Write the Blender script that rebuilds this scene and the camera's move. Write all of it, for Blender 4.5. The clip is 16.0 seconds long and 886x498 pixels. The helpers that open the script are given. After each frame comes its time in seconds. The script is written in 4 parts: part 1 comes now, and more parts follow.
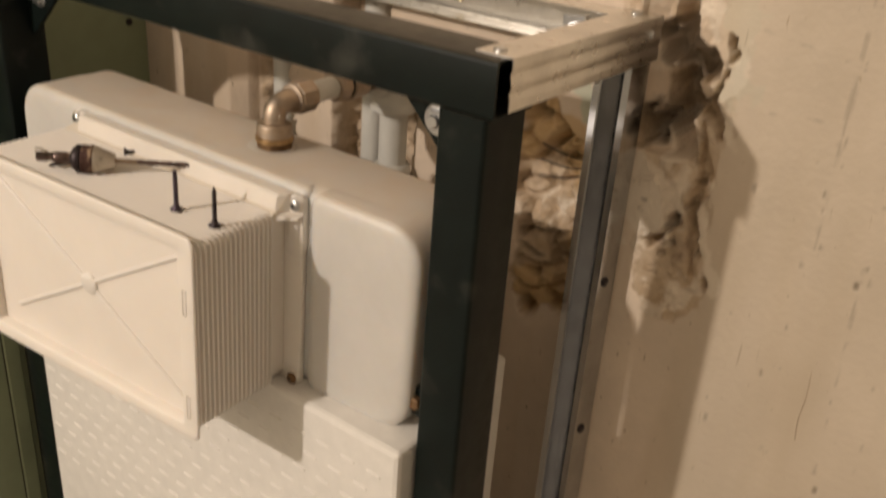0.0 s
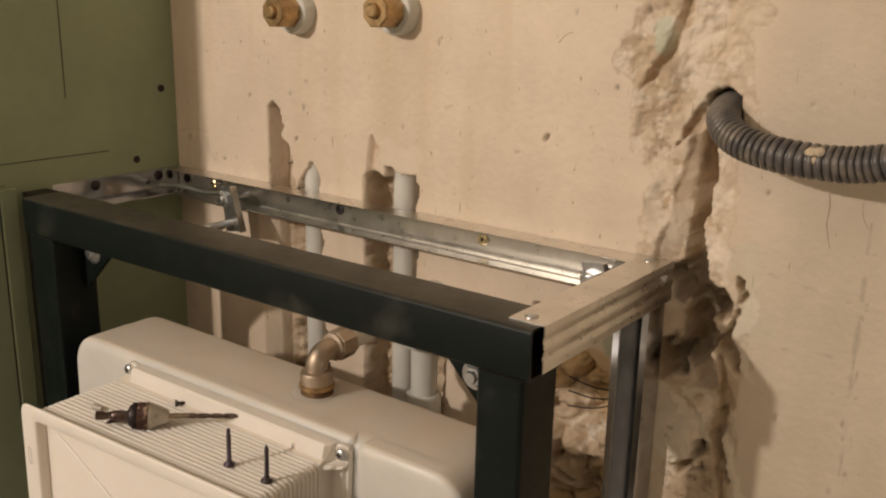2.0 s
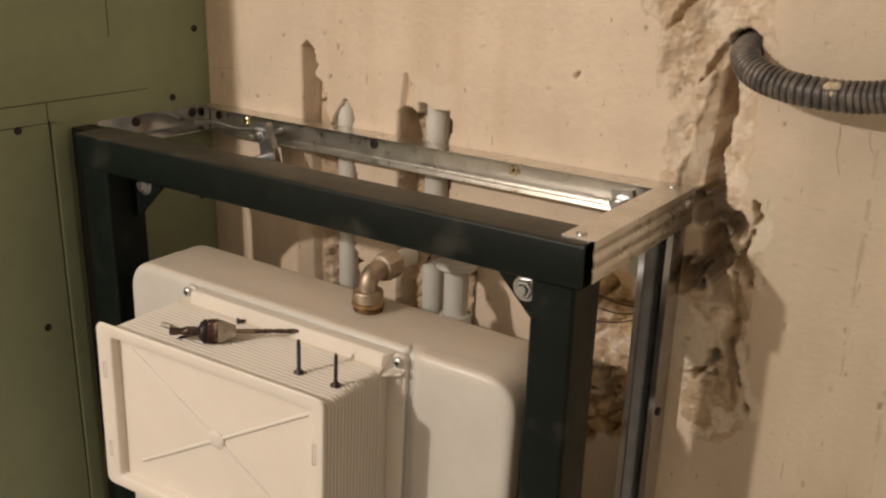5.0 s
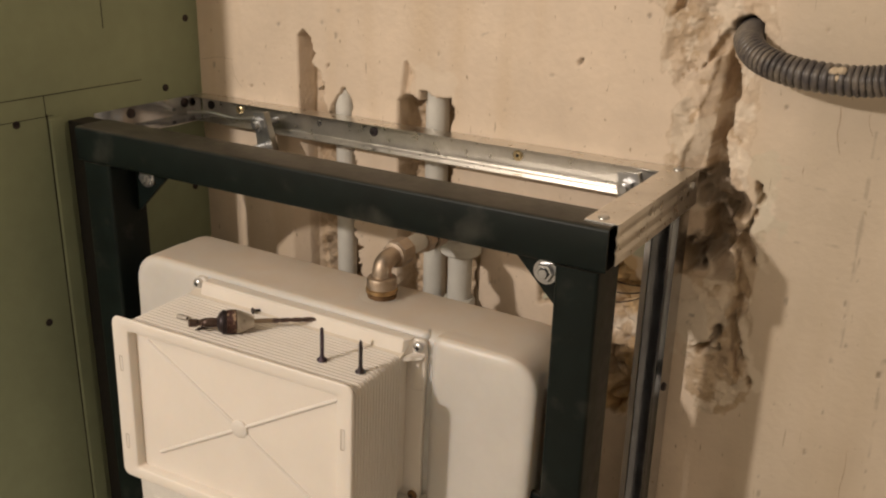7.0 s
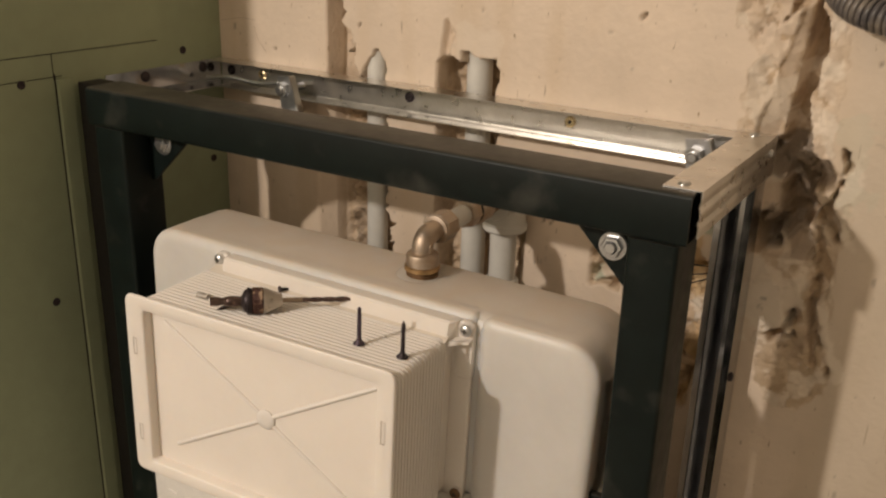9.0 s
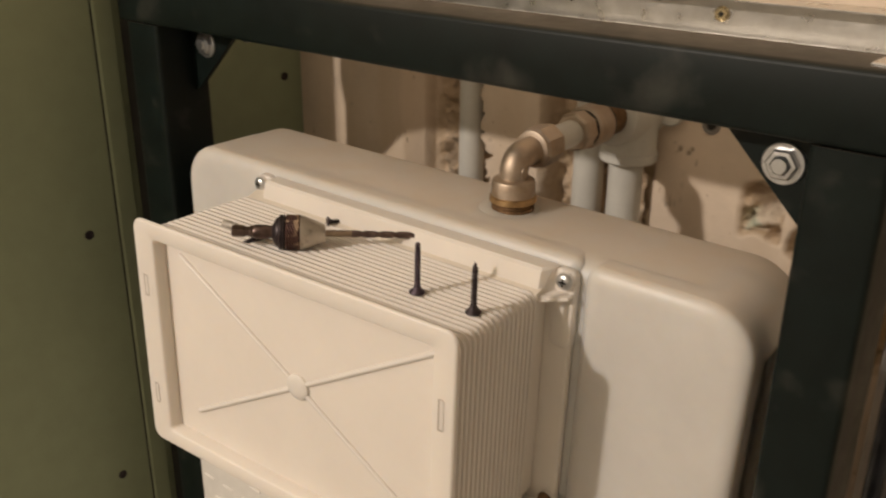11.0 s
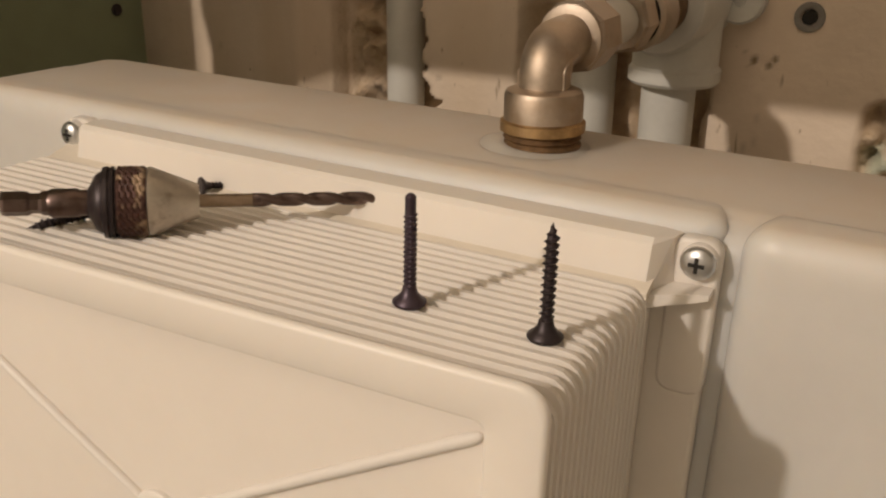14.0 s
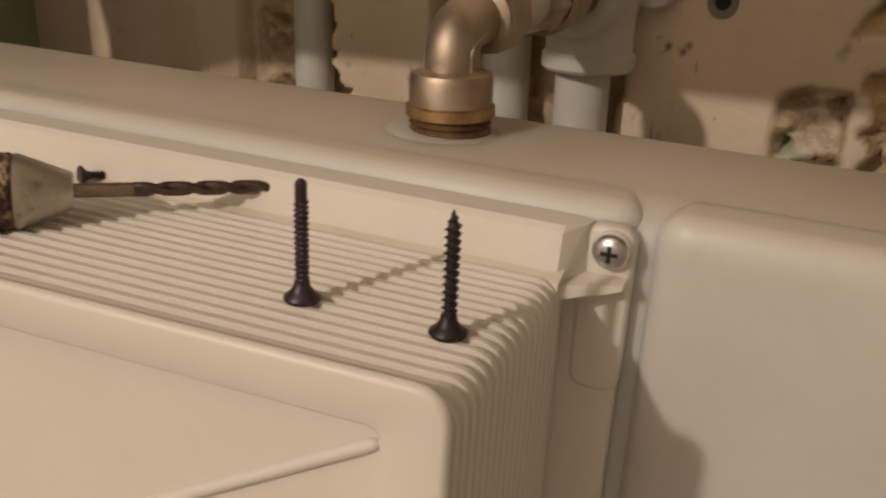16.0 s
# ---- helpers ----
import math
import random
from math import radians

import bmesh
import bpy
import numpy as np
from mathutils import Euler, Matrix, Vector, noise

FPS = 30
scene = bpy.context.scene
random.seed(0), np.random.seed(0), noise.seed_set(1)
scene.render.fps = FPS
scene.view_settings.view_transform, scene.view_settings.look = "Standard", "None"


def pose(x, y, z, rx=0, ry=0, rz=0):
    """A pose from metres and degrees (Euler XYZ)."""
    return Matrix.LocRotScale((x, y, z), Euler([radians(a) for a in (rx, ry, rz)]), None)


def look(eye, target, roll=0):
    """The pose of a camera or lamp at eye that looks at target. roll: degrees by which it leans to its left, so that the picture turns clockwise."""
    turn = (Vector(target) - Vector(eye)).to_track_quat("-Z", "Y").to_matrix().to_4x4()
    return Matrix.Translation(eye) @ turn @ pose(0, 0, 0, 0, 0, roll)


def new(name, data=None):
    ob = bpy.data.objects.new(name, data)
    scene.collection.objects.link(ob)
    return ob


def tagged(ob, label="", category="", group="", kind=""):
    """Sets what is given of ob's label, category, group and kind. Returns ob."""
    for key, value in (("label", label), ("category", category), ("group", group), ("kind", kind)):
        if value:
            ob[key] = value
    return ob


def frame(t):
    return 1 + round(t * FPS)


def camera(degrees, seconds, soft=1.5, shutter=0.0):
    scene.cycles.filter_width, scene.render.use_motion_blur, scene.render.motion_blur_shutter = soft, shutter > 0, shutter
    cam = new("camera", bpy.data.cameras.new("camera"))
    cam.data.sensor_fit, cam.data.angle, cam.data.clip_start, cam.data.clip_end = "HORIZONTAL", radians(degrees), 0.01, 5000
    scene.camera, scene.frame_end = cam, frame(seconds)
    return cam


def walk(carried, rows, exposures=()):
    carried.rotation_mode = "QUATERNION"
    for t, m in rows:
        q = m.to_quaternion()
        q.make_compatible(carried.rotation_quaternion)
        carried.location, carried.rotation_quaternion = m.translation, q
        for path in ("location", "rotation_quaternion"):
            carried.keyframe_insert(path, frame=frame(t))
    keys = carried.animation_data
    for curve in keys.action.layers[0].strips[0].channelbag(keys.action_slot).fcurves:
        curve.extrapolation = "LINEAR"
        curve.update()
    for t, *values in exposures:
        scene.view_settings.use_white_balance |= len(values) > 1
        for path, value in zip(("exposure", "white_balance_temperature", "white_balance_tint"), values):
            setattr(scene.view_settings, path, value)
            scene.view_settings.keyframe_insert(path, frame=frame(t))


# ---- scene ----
cam = camera(51.3, 16.0, soft=2.1, shutter=0.5)
PATH = [
    (0, (0.828, -0.590, 1.270), (-0.328, 1.019, 0.313), 4.3),
    (0.5, (0.824, -0.593, 1.298), (-0.382, 1.062, 0.492), 3.1),
    (1, (0.822, -0.607, 1.323), (-0.425, 1.082, 0.662), 2.0),
    (1.5, (0.824, -0.616, 1.331), (-0.433, 1.088, 0.735), 1.5),
    (2, (0.824, -0.620, 1.334), (-0.446, 1.079, 0.752), 1.3),
    (2.5, (0.826, -0.627, 1.337), (-0.441, 1.079, 0.769), 1.4),
    (3, (0.828, -0.631, 1.340), (-0.408, 1.073, 0.702), 1.7),
    (3.5, (0.832, -0.636, 1.338), (-0.369, 1.079, 0.660), 2.1),
    (4, (0.835, -0.648, 1.338), (-0.354, 1.064, 0.634), 1.7),
    (4.5, (0.834, -0.673, 1.337), (-0.359, 1.040, 0.640), 1.3),
    (5, (0.813, -0.710, 1.337), (-0.365, 1.009, 0.631), 1.7),
    (7.5, (0.770, -0.750, 1.345), (-0.289, 1.027, 0.598), 1.3),
    (8, (0.758, -0.743, 1.341), (-0.311, 1.031, 0.597), 1.6),
    (10.5, (0.658, -0.611, 1.233), (-0.503, 1.059, 0.392), 1.1),
    (11, (0.653, -0.567, 1.219), (-0.660, 0.990, 0.387), 0.6),
    (11.5, (0.653, -0.529, 1.213), (-0.790, 0.912, 0.387), 0.7),
    (12, (0.640, -0.508, 1.197), (-0.844, 0.875, 0.346), 0.5),
    (12.5, (0.609, -0.488, 1.176), (-0.804, 0.955, 0.307), 1.3),
    (13, (0.556, -0.473, 1.152), (-0.710, 1.097, 0.271), 0.7),
    (13.5, (0.503, -0.444, 1.124), (-0.643, 1.249, 0.311), 1.0),
    (14, (0.479, -0.418, 1.111), (-0.584, 1.344, 0.332), 0.6),
    (14.5, (0.471, -0.411, 1.107), (-0.537, 1.384, 0.331), 0.4),
    (15, (0.472, -0.409, 1.107), (-0.496, 1.408, 0.334), 0.7),
    (15.5, (0.471, -0.409, 1.105), (-0.475, 1.417, 0.325), 1.2),
    (16, (0.477, -0.402, 1.104), (-0.428, 1.443, 0.320), 1.7),
]
walk(cam, [(t, look(e, g, r)) for t, e, g, r in PATH], exposures=[(0.0, 0.17, 6500, 10), (0.9, 0.0, 6500, 10), (10.5, 0.0, 6500, 10), (12.0, 0.08, 6500, 10), (13.0, 0.14, 6500, 10), (13.6, 0.05, 6600, 10), (14.5, -0.13, 6720, 11), (16.0, -0.35, 6800, 12)])

# ---- light: one bare lamp in the room behind, a dim world ----
world = bpy.data.worlds.new("world")
world.use_nodes = True
scene.world = world
world.node_tree.nodes["Background"].inputs[0].default_value = (0.9, 0.8, 0.65, 1)
world.node_tree.nodes["Background"].inputs[1].default_value = 0.003
lamp = new("lamp", bpy.data.lights.new("lamp", "POINT"))
lamp.data.energy, lamp.data.color, lamp.data.shadow_soft_size = 69.5, (1.0, 0.868, 0.755), 0.028
lamp.matrix_world = pose(-0.13, -1.75, 1.85)

# ---- materials ----


def mat(name, color, rough=0.5, metal=0.0, vary=0.12, scale=40.0, bump=0.0, bump_scale=200.0, dust=None, spread=0.0, coat=0.0, clear=0.0):
    """A surface with colour variation at two scales, fine relief, uneven gloss and, where named, a film of dust."""
    m = bpy.data.materials.new(name)
    m.use_nodes = True
    nt = m.node_tree
    b = nt.nodes["Principled BSDF"]
    tc = nt.nodes.new("ShaderNodeTexCoord")
    src = tc.outputs["Object"]

    def noise_at(s, detail=4.0):
        n = nt.nodes.new("ShaderNodeTexNoise")
        n.inputs["Scale"].default_value, n.inputs["Detail"].default_value = s, detail
        nt.links.new(src, n.inputs["Vector"])
        return n.outputs["Fac"]

    def mixed(fac, a, c, blend="MIX"):
        x = nt.nodes.new("ShaderNodeMix")
        x.data_type, x.blend_type = "RGBA", blend
        for i, v in ((0, fac), (6, a), (7, c)):
            if isinstance(v, (int, float)):
                x.inputs[i].default_value = v
            elif isinstance(v, tuple):
                x.inputs[i].default_value = (*v, 1)
            else:
                nt.links.new(v, x.inputs[i])
        return x.outputs[2]

    def ramp(fac, lo, hi):
        r = nt.nodes.new("ShaderNodeMapRange")
        r.inputs[1].default_value, r.inputs[2].default_value = lo, hi
        nt.links.new(fac, r.inputs[0])
        return r.outputs[0]

    dark = tuple(c * (1 - vary) for c in color)
    light = tuple(min(1, c * (1 + vary)) for c in color)
    col = mixed(ramp(noise_at(scale), 0.3, 0.7), dark, light)
    col = mixed(ramp(noise_at(scale * 7), 0.35, 0.75), col, mixed(1.0, col, tuple(1 - vary * 0.6 for _ in range(3)), "MULTIPLY"))
    if spread:
        oi = nt.nodes.new("ShaderNodeObjectInfo")
        col = mixed(ramp(oi.outputs["Random"], 0, 1), col, mixed(1.0, col, tuple(1 - spread for _ in range(3)), "MULTIPLY"))
    if dust:
        amount, dcol, ds, *span = dust
        f = nt.nodes.new("ShaderNodeMath")
        f.operation = "MULTIPLY"
        nt.links.new(ramp(noise_at(ds, 6.0), *(span or (0.45, 0.75))), f.inputs[0])
        f.inputs[1].default_value = amount
        col = mixed(f.outputs[0], col, dcol)
    nt.links.new(col, b.inputs["Base Color"])
    rr = nt.nodes.new("ShaderNodeMapRange")
    rr.inputs[3].default_value, rr.inputs[4].default_value = max(0.04, rough - 0.1), min(1, rough + 0.1)
    nt.links.new(noise_at(scale * 2), rr.inputs[0])
    nt.links.new(rr.outputs[0], b.inputs["Roughness"])
    b.inputs["Metallic"].default_value = metal
    b.inputs["Coat Weight"].default_value = coat
    if clear:
        b.inputs["Subsurface Weight"].default_value = clear
        b.inputs["Subsurface Radius"].default_value = (0.016, 0.013, 0.010)
        b.inputs["Subsurface Scale"].default_value = 1.0
    if bump:
        bp = nt.nodes.new("ShaderNodeBump")
        bp.inputs["Strength"].default_value, bp.inputs["Distance"].default_value = 1.0, bump
        nt.links.new(noise_at(bump_scale, 5.0), bp.inputs["Height"])
        nt.links.new(bp.outputs["Normal"], b.inputs["Normal"])
    return m


def wall_material():
    """Old cream paint over plaster; where the plaster is broken away, bare mortar, brick and foam."""
    m = mat("old_cream_wall", (0.735, 0.61, 0.48), 0.6, 0, 0.07, 14, 0.0006, 160)
    nt = m.node_tree
    b = nt.nodes["Principled BSDF"]
    old = b.inputs["Base Color"].links[0].from_socket
    tc = [n for n in nt.nodes if n.type == "TEX_COORD"][0].outputs["Object"]

    def attr(name):
        a = nt.nodes.new("ShaderNodeAttribute")
        a.attribute_name = name
        return a.outputs["Fac"]

    def mixed(fac, a, c):
        x = nt.nodes.new("ShaderNodeMix")
        x.data_type = "RGBA"
        for i, v in ((0, fac), (6, a), (7, c)):
            if isinstance(v, tuple):
                x.inputs[i].default_value = (*v, 1)
            else:
                nt.links.new(v, x.inputs[i])
        return x.outputs[2]

    def tex(scale, lo, hi, stretch=(1, 1, 1), detail=5):
        mp = nt.nodes.new("ShaderNodeMapping")
        mp.inputs["Scale"].default_value = stretch
        nt.links.new(tc, mp.inputs["Vector"])
        n = nt.nodes.new("ShaderNodeTexNoise")
        n.inputs["Scale"].default_value, n.inputs["Detail"].default_value = scale, detail
        nt.links.new(mp.outputs[0], n.inputs["Vector"])
        r = nt.nodes.new("ShaderNodeMapRange")
        r.inputs[1].default_value, r.inputs[2].default_value = lo, hi
        nt.links.new(n.outputs["Fac"], r.inputs[0])
        return r.outputs[0]

    # worn yellowish streaks and dark pin marks in the paint
    col = mixed(tex(9, 0.5, 0.78, (2.2, 1, 0.3)), old, (0.66, 0.52, 0.37))
    col = mixed(tex(230, 0.69, 0.75, (1, 1, 0.4), 2), col, (0.42, 0.31, 0.20))
    col = mixed(tex(120, 0.72, 0.76, (2.2, 1, 0.12), 3), col, (0.40, 0.29, 0.18))
    col = mixed(attr("aged"), col, mixed(tex(14, 0.35, 0.7, (1.5, 1, 0.5)), (0.54, 0.465, 0.36), (0.44, 0.375, 0.28)))
    col = mixed(tex(150, 0.70, 0.76, (1.3, 1, 0.22), 3), col, (0.42, 0.32, 0.22))
    raw = mixed(tex(60, 0.35, 0.65), (0.46, 0.34, 0.22), (0.60, 0.475, 0.34))
    raw = mixed(tex(30, 0.58, 0.72), raw, (0.34, 0.25, 0.17))
    col = mixed(attr("raw"), col, raw)
    col = mixed(attr("white"), col, (0.78, 0.69, 0.57))
    col = mixed(attr("green"), col, (0.47, 0.52, 0.40))
    col = mixed(attr("orange"), col, (0.60, 0.41, 0.20))
    # shade painted into cavities, cracks and holes, plus dark flecks in the paint
    col = mixed(attr("shade_and_flecks"), col, (0.10, 0.07, 0.045))
    nt.links.new(col, b.inputs["Base Color"])
    grit = nt.nodes.new("ShaderNodeTexNoise")
    grit.inputs["Scale"].default_value, grit.inputs["Detail"].default_value = 210, 6
    nt.links.new(tc, grit.inputs["Vector"])
    bump = nt.nodes.new("ShaderNodeBump")
    bump.inputs["Distance"].default_value = 0.0018
    nt.links.new(attr("raw"), bump.inputs["Strength"])
    nt.links.new(grit.outputs["Fac"], bump.inputs["Height"])
    nt.links.new(b.inputs["Normal"].links[0].from_socket, bump.inputs["Normal"])
    nt.links.new(bump.outputs["Normal"], b.inputs["Normal"])
    return m


M_WALL = wall_material()
M_PLAIN = mat("plain_plaster", (0.58, 0.54, 0.47), 0.8, 0, 0.06, 6)
M_BOARD = mat("green_board", (0.305, 0.35, 0.225), 0.75, 0, 0.10, 9, 0.00015, 300)
M_FLOOR = mat("screed", (0.36, 0.34, 0.31), 0.9, 0, 0.15, 12)
M_FRAME = mat("dark_powder_coat", (0.0040, 0.0080, 0.0068), 0.45, 0.0, 0.25, 60, 0.00003, 900, dust=(0.15, (0.28, 0.26, 0.22), 22, 0.58, 0.78))
M_FRAME.node_tree.nodes["Principled BSDF"].inputs["Specular IOR Level"].default_value = 0.22
M_ZINC = mat("galvanised_steel", (0.74, 0.72, 0.68), 0.30, 1.0, 0.10, 45, 0.00004, 300)
M_ZINC_SMOOTH = mat("smooth_galvanised_steel", (0.50, 0.51, 0.53), 0.13, 1.0, 0.10, 45, 0.000015, 300)
M_BOLT = mat("zinc_bolt", (0.64, 0.65, 0.66), 0.34, 1.0, 0.08, 200)
M_BRASS = mat("brass", (0.48, 0.33, 0.17), 0.45, 1.0, 0.25, 150, 0.00004, 700, dust=(0.5, (0.25, 0.16, 0.09), 160, 0.48, 0.68))
M_NICKEL = mat("nickel_plated_brass", (0.50, 0.42, 0.34), 0.50, 1.0, 0.15, 90, 0.00003, 800, dust=(0.60, (0.40, 0.30, 0.21), 110, 0.46, 0.70))
M_YELLOW = mat("yellow_zinc", (0.80, 0.66, 0.40), 0.28, 1.0, 0.12, 200)
M_RUST = mat("worn_thread", (0.20, 0.12, 0.06), 0.6, 0.6, 0.3, 300)
M_TANK = mat("frosted_polyethylene", (0.635, 0.615, 0.58), 0.42, 0.0, 0.04, 20, 0.00006, 420, clear=0.6)


def settle(m, color, amount):
    """Dust that has settled on the upward faces of a material."""
    nt = m.node_tree
    bs = nt.nodes["Principled BSDF"]
    geo = nt.nodes.new("ShaderNodeNewGeometry")
    sep = nt.nodes.new("ShaderNodeSeparateXYZ")
    nt.links.new(geo.outputs["Normal"], sep.inputs[0])
    tc = nt.nodes.new("ShaderNodeTexCoord")
    n = nt.nodes.new("ShaderNodeTexNoise")
    n.inputs["Scale"].default_value, n.inputs["Detail"].default_value = 38, 6
    nt.links.new(tc.outputs["Object"], n.inputs["Vector"])
    f = nt.nodes.new("ShaderNodeMapRange")
    f.inputs[1].default_value, f.inputs[2].default_value, f.inputs[4].default_value = 0.45, 0.98, amount
    nt.links.new(sep.outputs[2], f.inputs[0])
    g = nt.nodes.new("ShaderNodeMapRange")
    g.inputs[1].default_value, g.inputs[2].default_value, g.inputs[3].default_value = 0.35, 0.65, 0.6
    nt.links.new(n.outputs["Fac"], g.inputs[0])
    k = nt.nodes.new("ShaderNodeMath")
    k.operation = "MULTIPLY"
    nt.links.new(f.outputs[0], k.inputs[0])
    nt.links.new(g.outputs[0], k.inputs[1])
    x = nt.nodes.new("ShaderNodeMix")
    x.data_type = "RGBA"
    nt.links.new(k.outputs[0], x.inputs[0])
    nt.links.new(bs.inputs["Base Color"].links[0].from_socket, x.inputs[6])
    x.inputs[7].default_value = (*color, 1)
    nt.links.new(x.outputs[2], bs.inputs["Base Color"])


settle(M_TANK, (0.60, 0.50, 0.39), 0.75)
settle(M_NICKEL, (0.52, 0.43, 0.34), 0.55)
settle(M_FRAME, (0.20, 0.17, 0.13), 0.30)
M_DUST = mat("dusty_polyethylene", (0.75, 0.68, 0.58), 0.7, 0.0, 0.06, 40, 0.0001, 500)
M_BOX = mat("white_plastic", (0.80, 0.742, 0.672), 0.42, 0.0, 0.02, 30, 0.00003, 600, clear=0.25)
M_SLOT = mat("shaded_plastic_slot", (0.50, 0.44, 0.37), 0.6, 0.0, 0.08, 60)
M_FOAM = mat("white_foam", (0.78, 0.75, 0.70), 0.7, 0.0, 0.04, 90, 0.0003, 500)
M_PIPE = mat("white_pipe", (0.66, 0.65, 0.60), 0.4, 0.0, 0.05, 60)
M_BLACK = mat("phosphated_screw", (0.048, 0.037, 0.040), 0.42, 0.55, 0.2, 300)
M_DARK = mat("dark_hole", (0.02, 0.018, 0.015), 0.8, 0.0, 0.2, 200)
M_CHUCK = mat("worn_steel", (0.58, 0.54, 0.48), 0.42, 1.0, 0.14, 120, 0.00004, 900, dust=(0.5, (0.22, 0.17, 0.13), 220, 0.58, 0.70))
M_KNURL = mat("rusty_knurl", (0.085, 0.042, 0.034), 0.55, 0.5, 0.35, 500, 0.0001, 900, dust=(0.75, (0.40, 0.29, 0.19), 260, 0.50, 0.62))
M_BITSHANK = mat("browned_drill_steel", (0.36, 0.28, 0.21), 0.40, 1.0, 0.22, 260)
M_BIT = mat("drill_steel", (0.17, 0.125, 0.115), 0.34, 1.0, 0.2, 300)
M_GREY = mat("grey_conduit_plastic", (0.085, 0.078, 0.078), 0.36, 0.0, 0.14, 60, dust=(0.45, (0.45, 0.38, 0.28), 55))
M_ANCHOR_PALE = mat("pale_grey_plastic", (0.42, 0.38, 0.33), 0.35, 0.0, 0.2, 300)
M_ANCHOR = mat("grey_anchor_plastic", (0.22, 0.20, 0.18), 0.5, 0.0, 0.12, 200)
M_MORTAR = mat("mortar_crumb", (0.52, 0.43, 0.31), 0.95, 0.0, 0.2, 150, 0.0004, 500)

# ---- mesh helpers ----


def part(name, bm, material, parent, label=""):
    me = bpy.data.meshes.new(name)
    bmesh.ops.recalc_face_normals(bm, faces=bm.faces)
    bm.to_mesh(me)
    bm.free()
    ob = new(name, me)
    me.materials.append(material)
    ob.parent = parent
    if label:
        ob["label"] = label
    return ob


def empty(name, m=None, label="", category="", group="", kind=""):
    ob = new(name)
    ob.empty_display_size = 0.02
    if m is not None:
        ob.matrix_basis = m
    return tagged(ob, label, category, group, kind)


def block(x0, x1, y0, y1, z0, z1, bevel=0.0, seg=2, bm=None):
    own = bmesh.new()
    bmesh.ops.create_cube(own, size=1)
    for v in own.verts:
        v.co = Vector((x0 + (v.co.x + 0.5) * (x1 - x0), y0 + (v.co.y + 0.5) * (y1 - y0), z0 + (v.co.z + 0.5) * (z1 - z0)))
    if bevel:
        bmesh.ops.bevel(own, geom=own.edges[:], offset=bevel, segments=seg, affect="EDGES", profile=0.5)
    return joined(bm, own)


def joined(bm, own):
    if bm is None:
        return own
    me = bpy.data.meshes.new("scratch")
    own.to_mesh(me)
    own.free()
    bm.from_mesh(me)
    bpy.data.meshes.remove(me)
    return bm


def smooth(ob, angle=40):
    for p in ob.data.polygons:
        p.use_smooth = True
    bm = bmesh.new()
    bm.from_mesh(ob.data)
    for e in bm.edges:
        e.smooth = len(e.link_faces) == 2 and e.calc_face_angle(0) < radians(angle)
    bm.to_mesh(ob.data)
    bm.free()
    return ob


def loft(rings, caps=True, closed=True, bm=None):
    """A skin over rings of the same number of points."""
    bm = bm or bmesh.new()
    vs = [[bm.verts.new(p) for p in ring] for ring in rings]
    n = len(vs[0])
    for a, b in zip(vs, vs[1:]):
        for i in range(n if closed else n - 1):
            j = (i + 1) % n
            bm.faces.new((a[i], a[j], b[j], b[i]))
    if caps and closed:
        bm.faces.new(vs[0])
        bm.faces.new(list(reversed(vs[-1])))
    return bm


def lathe(profile, start, way, seg=24, bm=None, turn=0.0):
    """A turned body: profile rows of (distance along way, radius)."""
    way = Vector(way).normalized()
    side = way.orthogonal().normalized()
    up = way.cross(side)
    rings = []
    for d, r in profile:
        c = Vector(start) + way * d
        rings.append([c + (side * math.cos(a) + up * math.sin(a)) * r for a in (turn + 2 * math.pi * i / seg for i in range(seg))])
    return loft(rings, bm=bm)


def curve_points(pts, n):
    """A smooth line (Catmull-Rom) through pts in n points."""
    p = [Vector(q) for q in pts]
    p = [2 * p[0] - p[1], *p, 2 * p[-1] - p[-2]]
    out = []
    m = len(p) - 3
    for k in range(n):
        s = k / (n - 1) * m
        i = min(int(s), m - 1)
        t = s - i
        a, b, c, d = p[i : i + 4]
        out.append(0.5 * (2 * b + (c - a) * t + (2 * a - 5 * b + 4 * c - d) * t * t + (3 * b - a - 3 * c + d) * t**3))
    return out


def sweep(pts, radii, seg=16, bm=None):
    side = None
    rings = []
    for i, c in enumerate(pts):
        way = (pts[min(i + 1, len(pts) - 1)] - pts[max(i - 1, 0)]).normalized()
        side = way.orthogonal() if side is None else side - way * side.dot(way)
        side.normalize()
        up = way.cross(side)
        rings.append([c + (side * math.cos(a) + up * math.sin(a)) * radii[i] for a in (2 * math.pi * k / seg for k in range(seg))])
    return loft(rings, bm=bm)


def rrect(x0, x1, z0, z1, r, y, n=6):
    pts = []
    for cx, cz, a0 in ((x1 - r, z1 - r, 0), (x0 + r, z1 - r, 90), (x0 + r, z0 + r, 180), (x1 - r, z0 + r, 270)):
        for k in range(n + 1):
            a = radians(a0 + 90 * k / n)
            pts.append((cx + r * math.cos(a), y, cz + r * math.sin(a)))
    return pts


def prism(outline, axis, a, b, bm=None):
    """An outline in the plane across axis, drawn out from a to b."""
    def at(p, d):
        return {"x": (d, p[0], p[1]), "y": (p[0], d, p[1]), "z": (p[0], p[1], d)}[axis]
    return loft([[at(p, a) for p in outline], [at(p, b) for p in outline]], bm=bm)


# ---- the walls, the floor and the ceiling ----
ROOM_X, ROOM_Y, ROOM_Z = 2.4, -2.9, 2.6


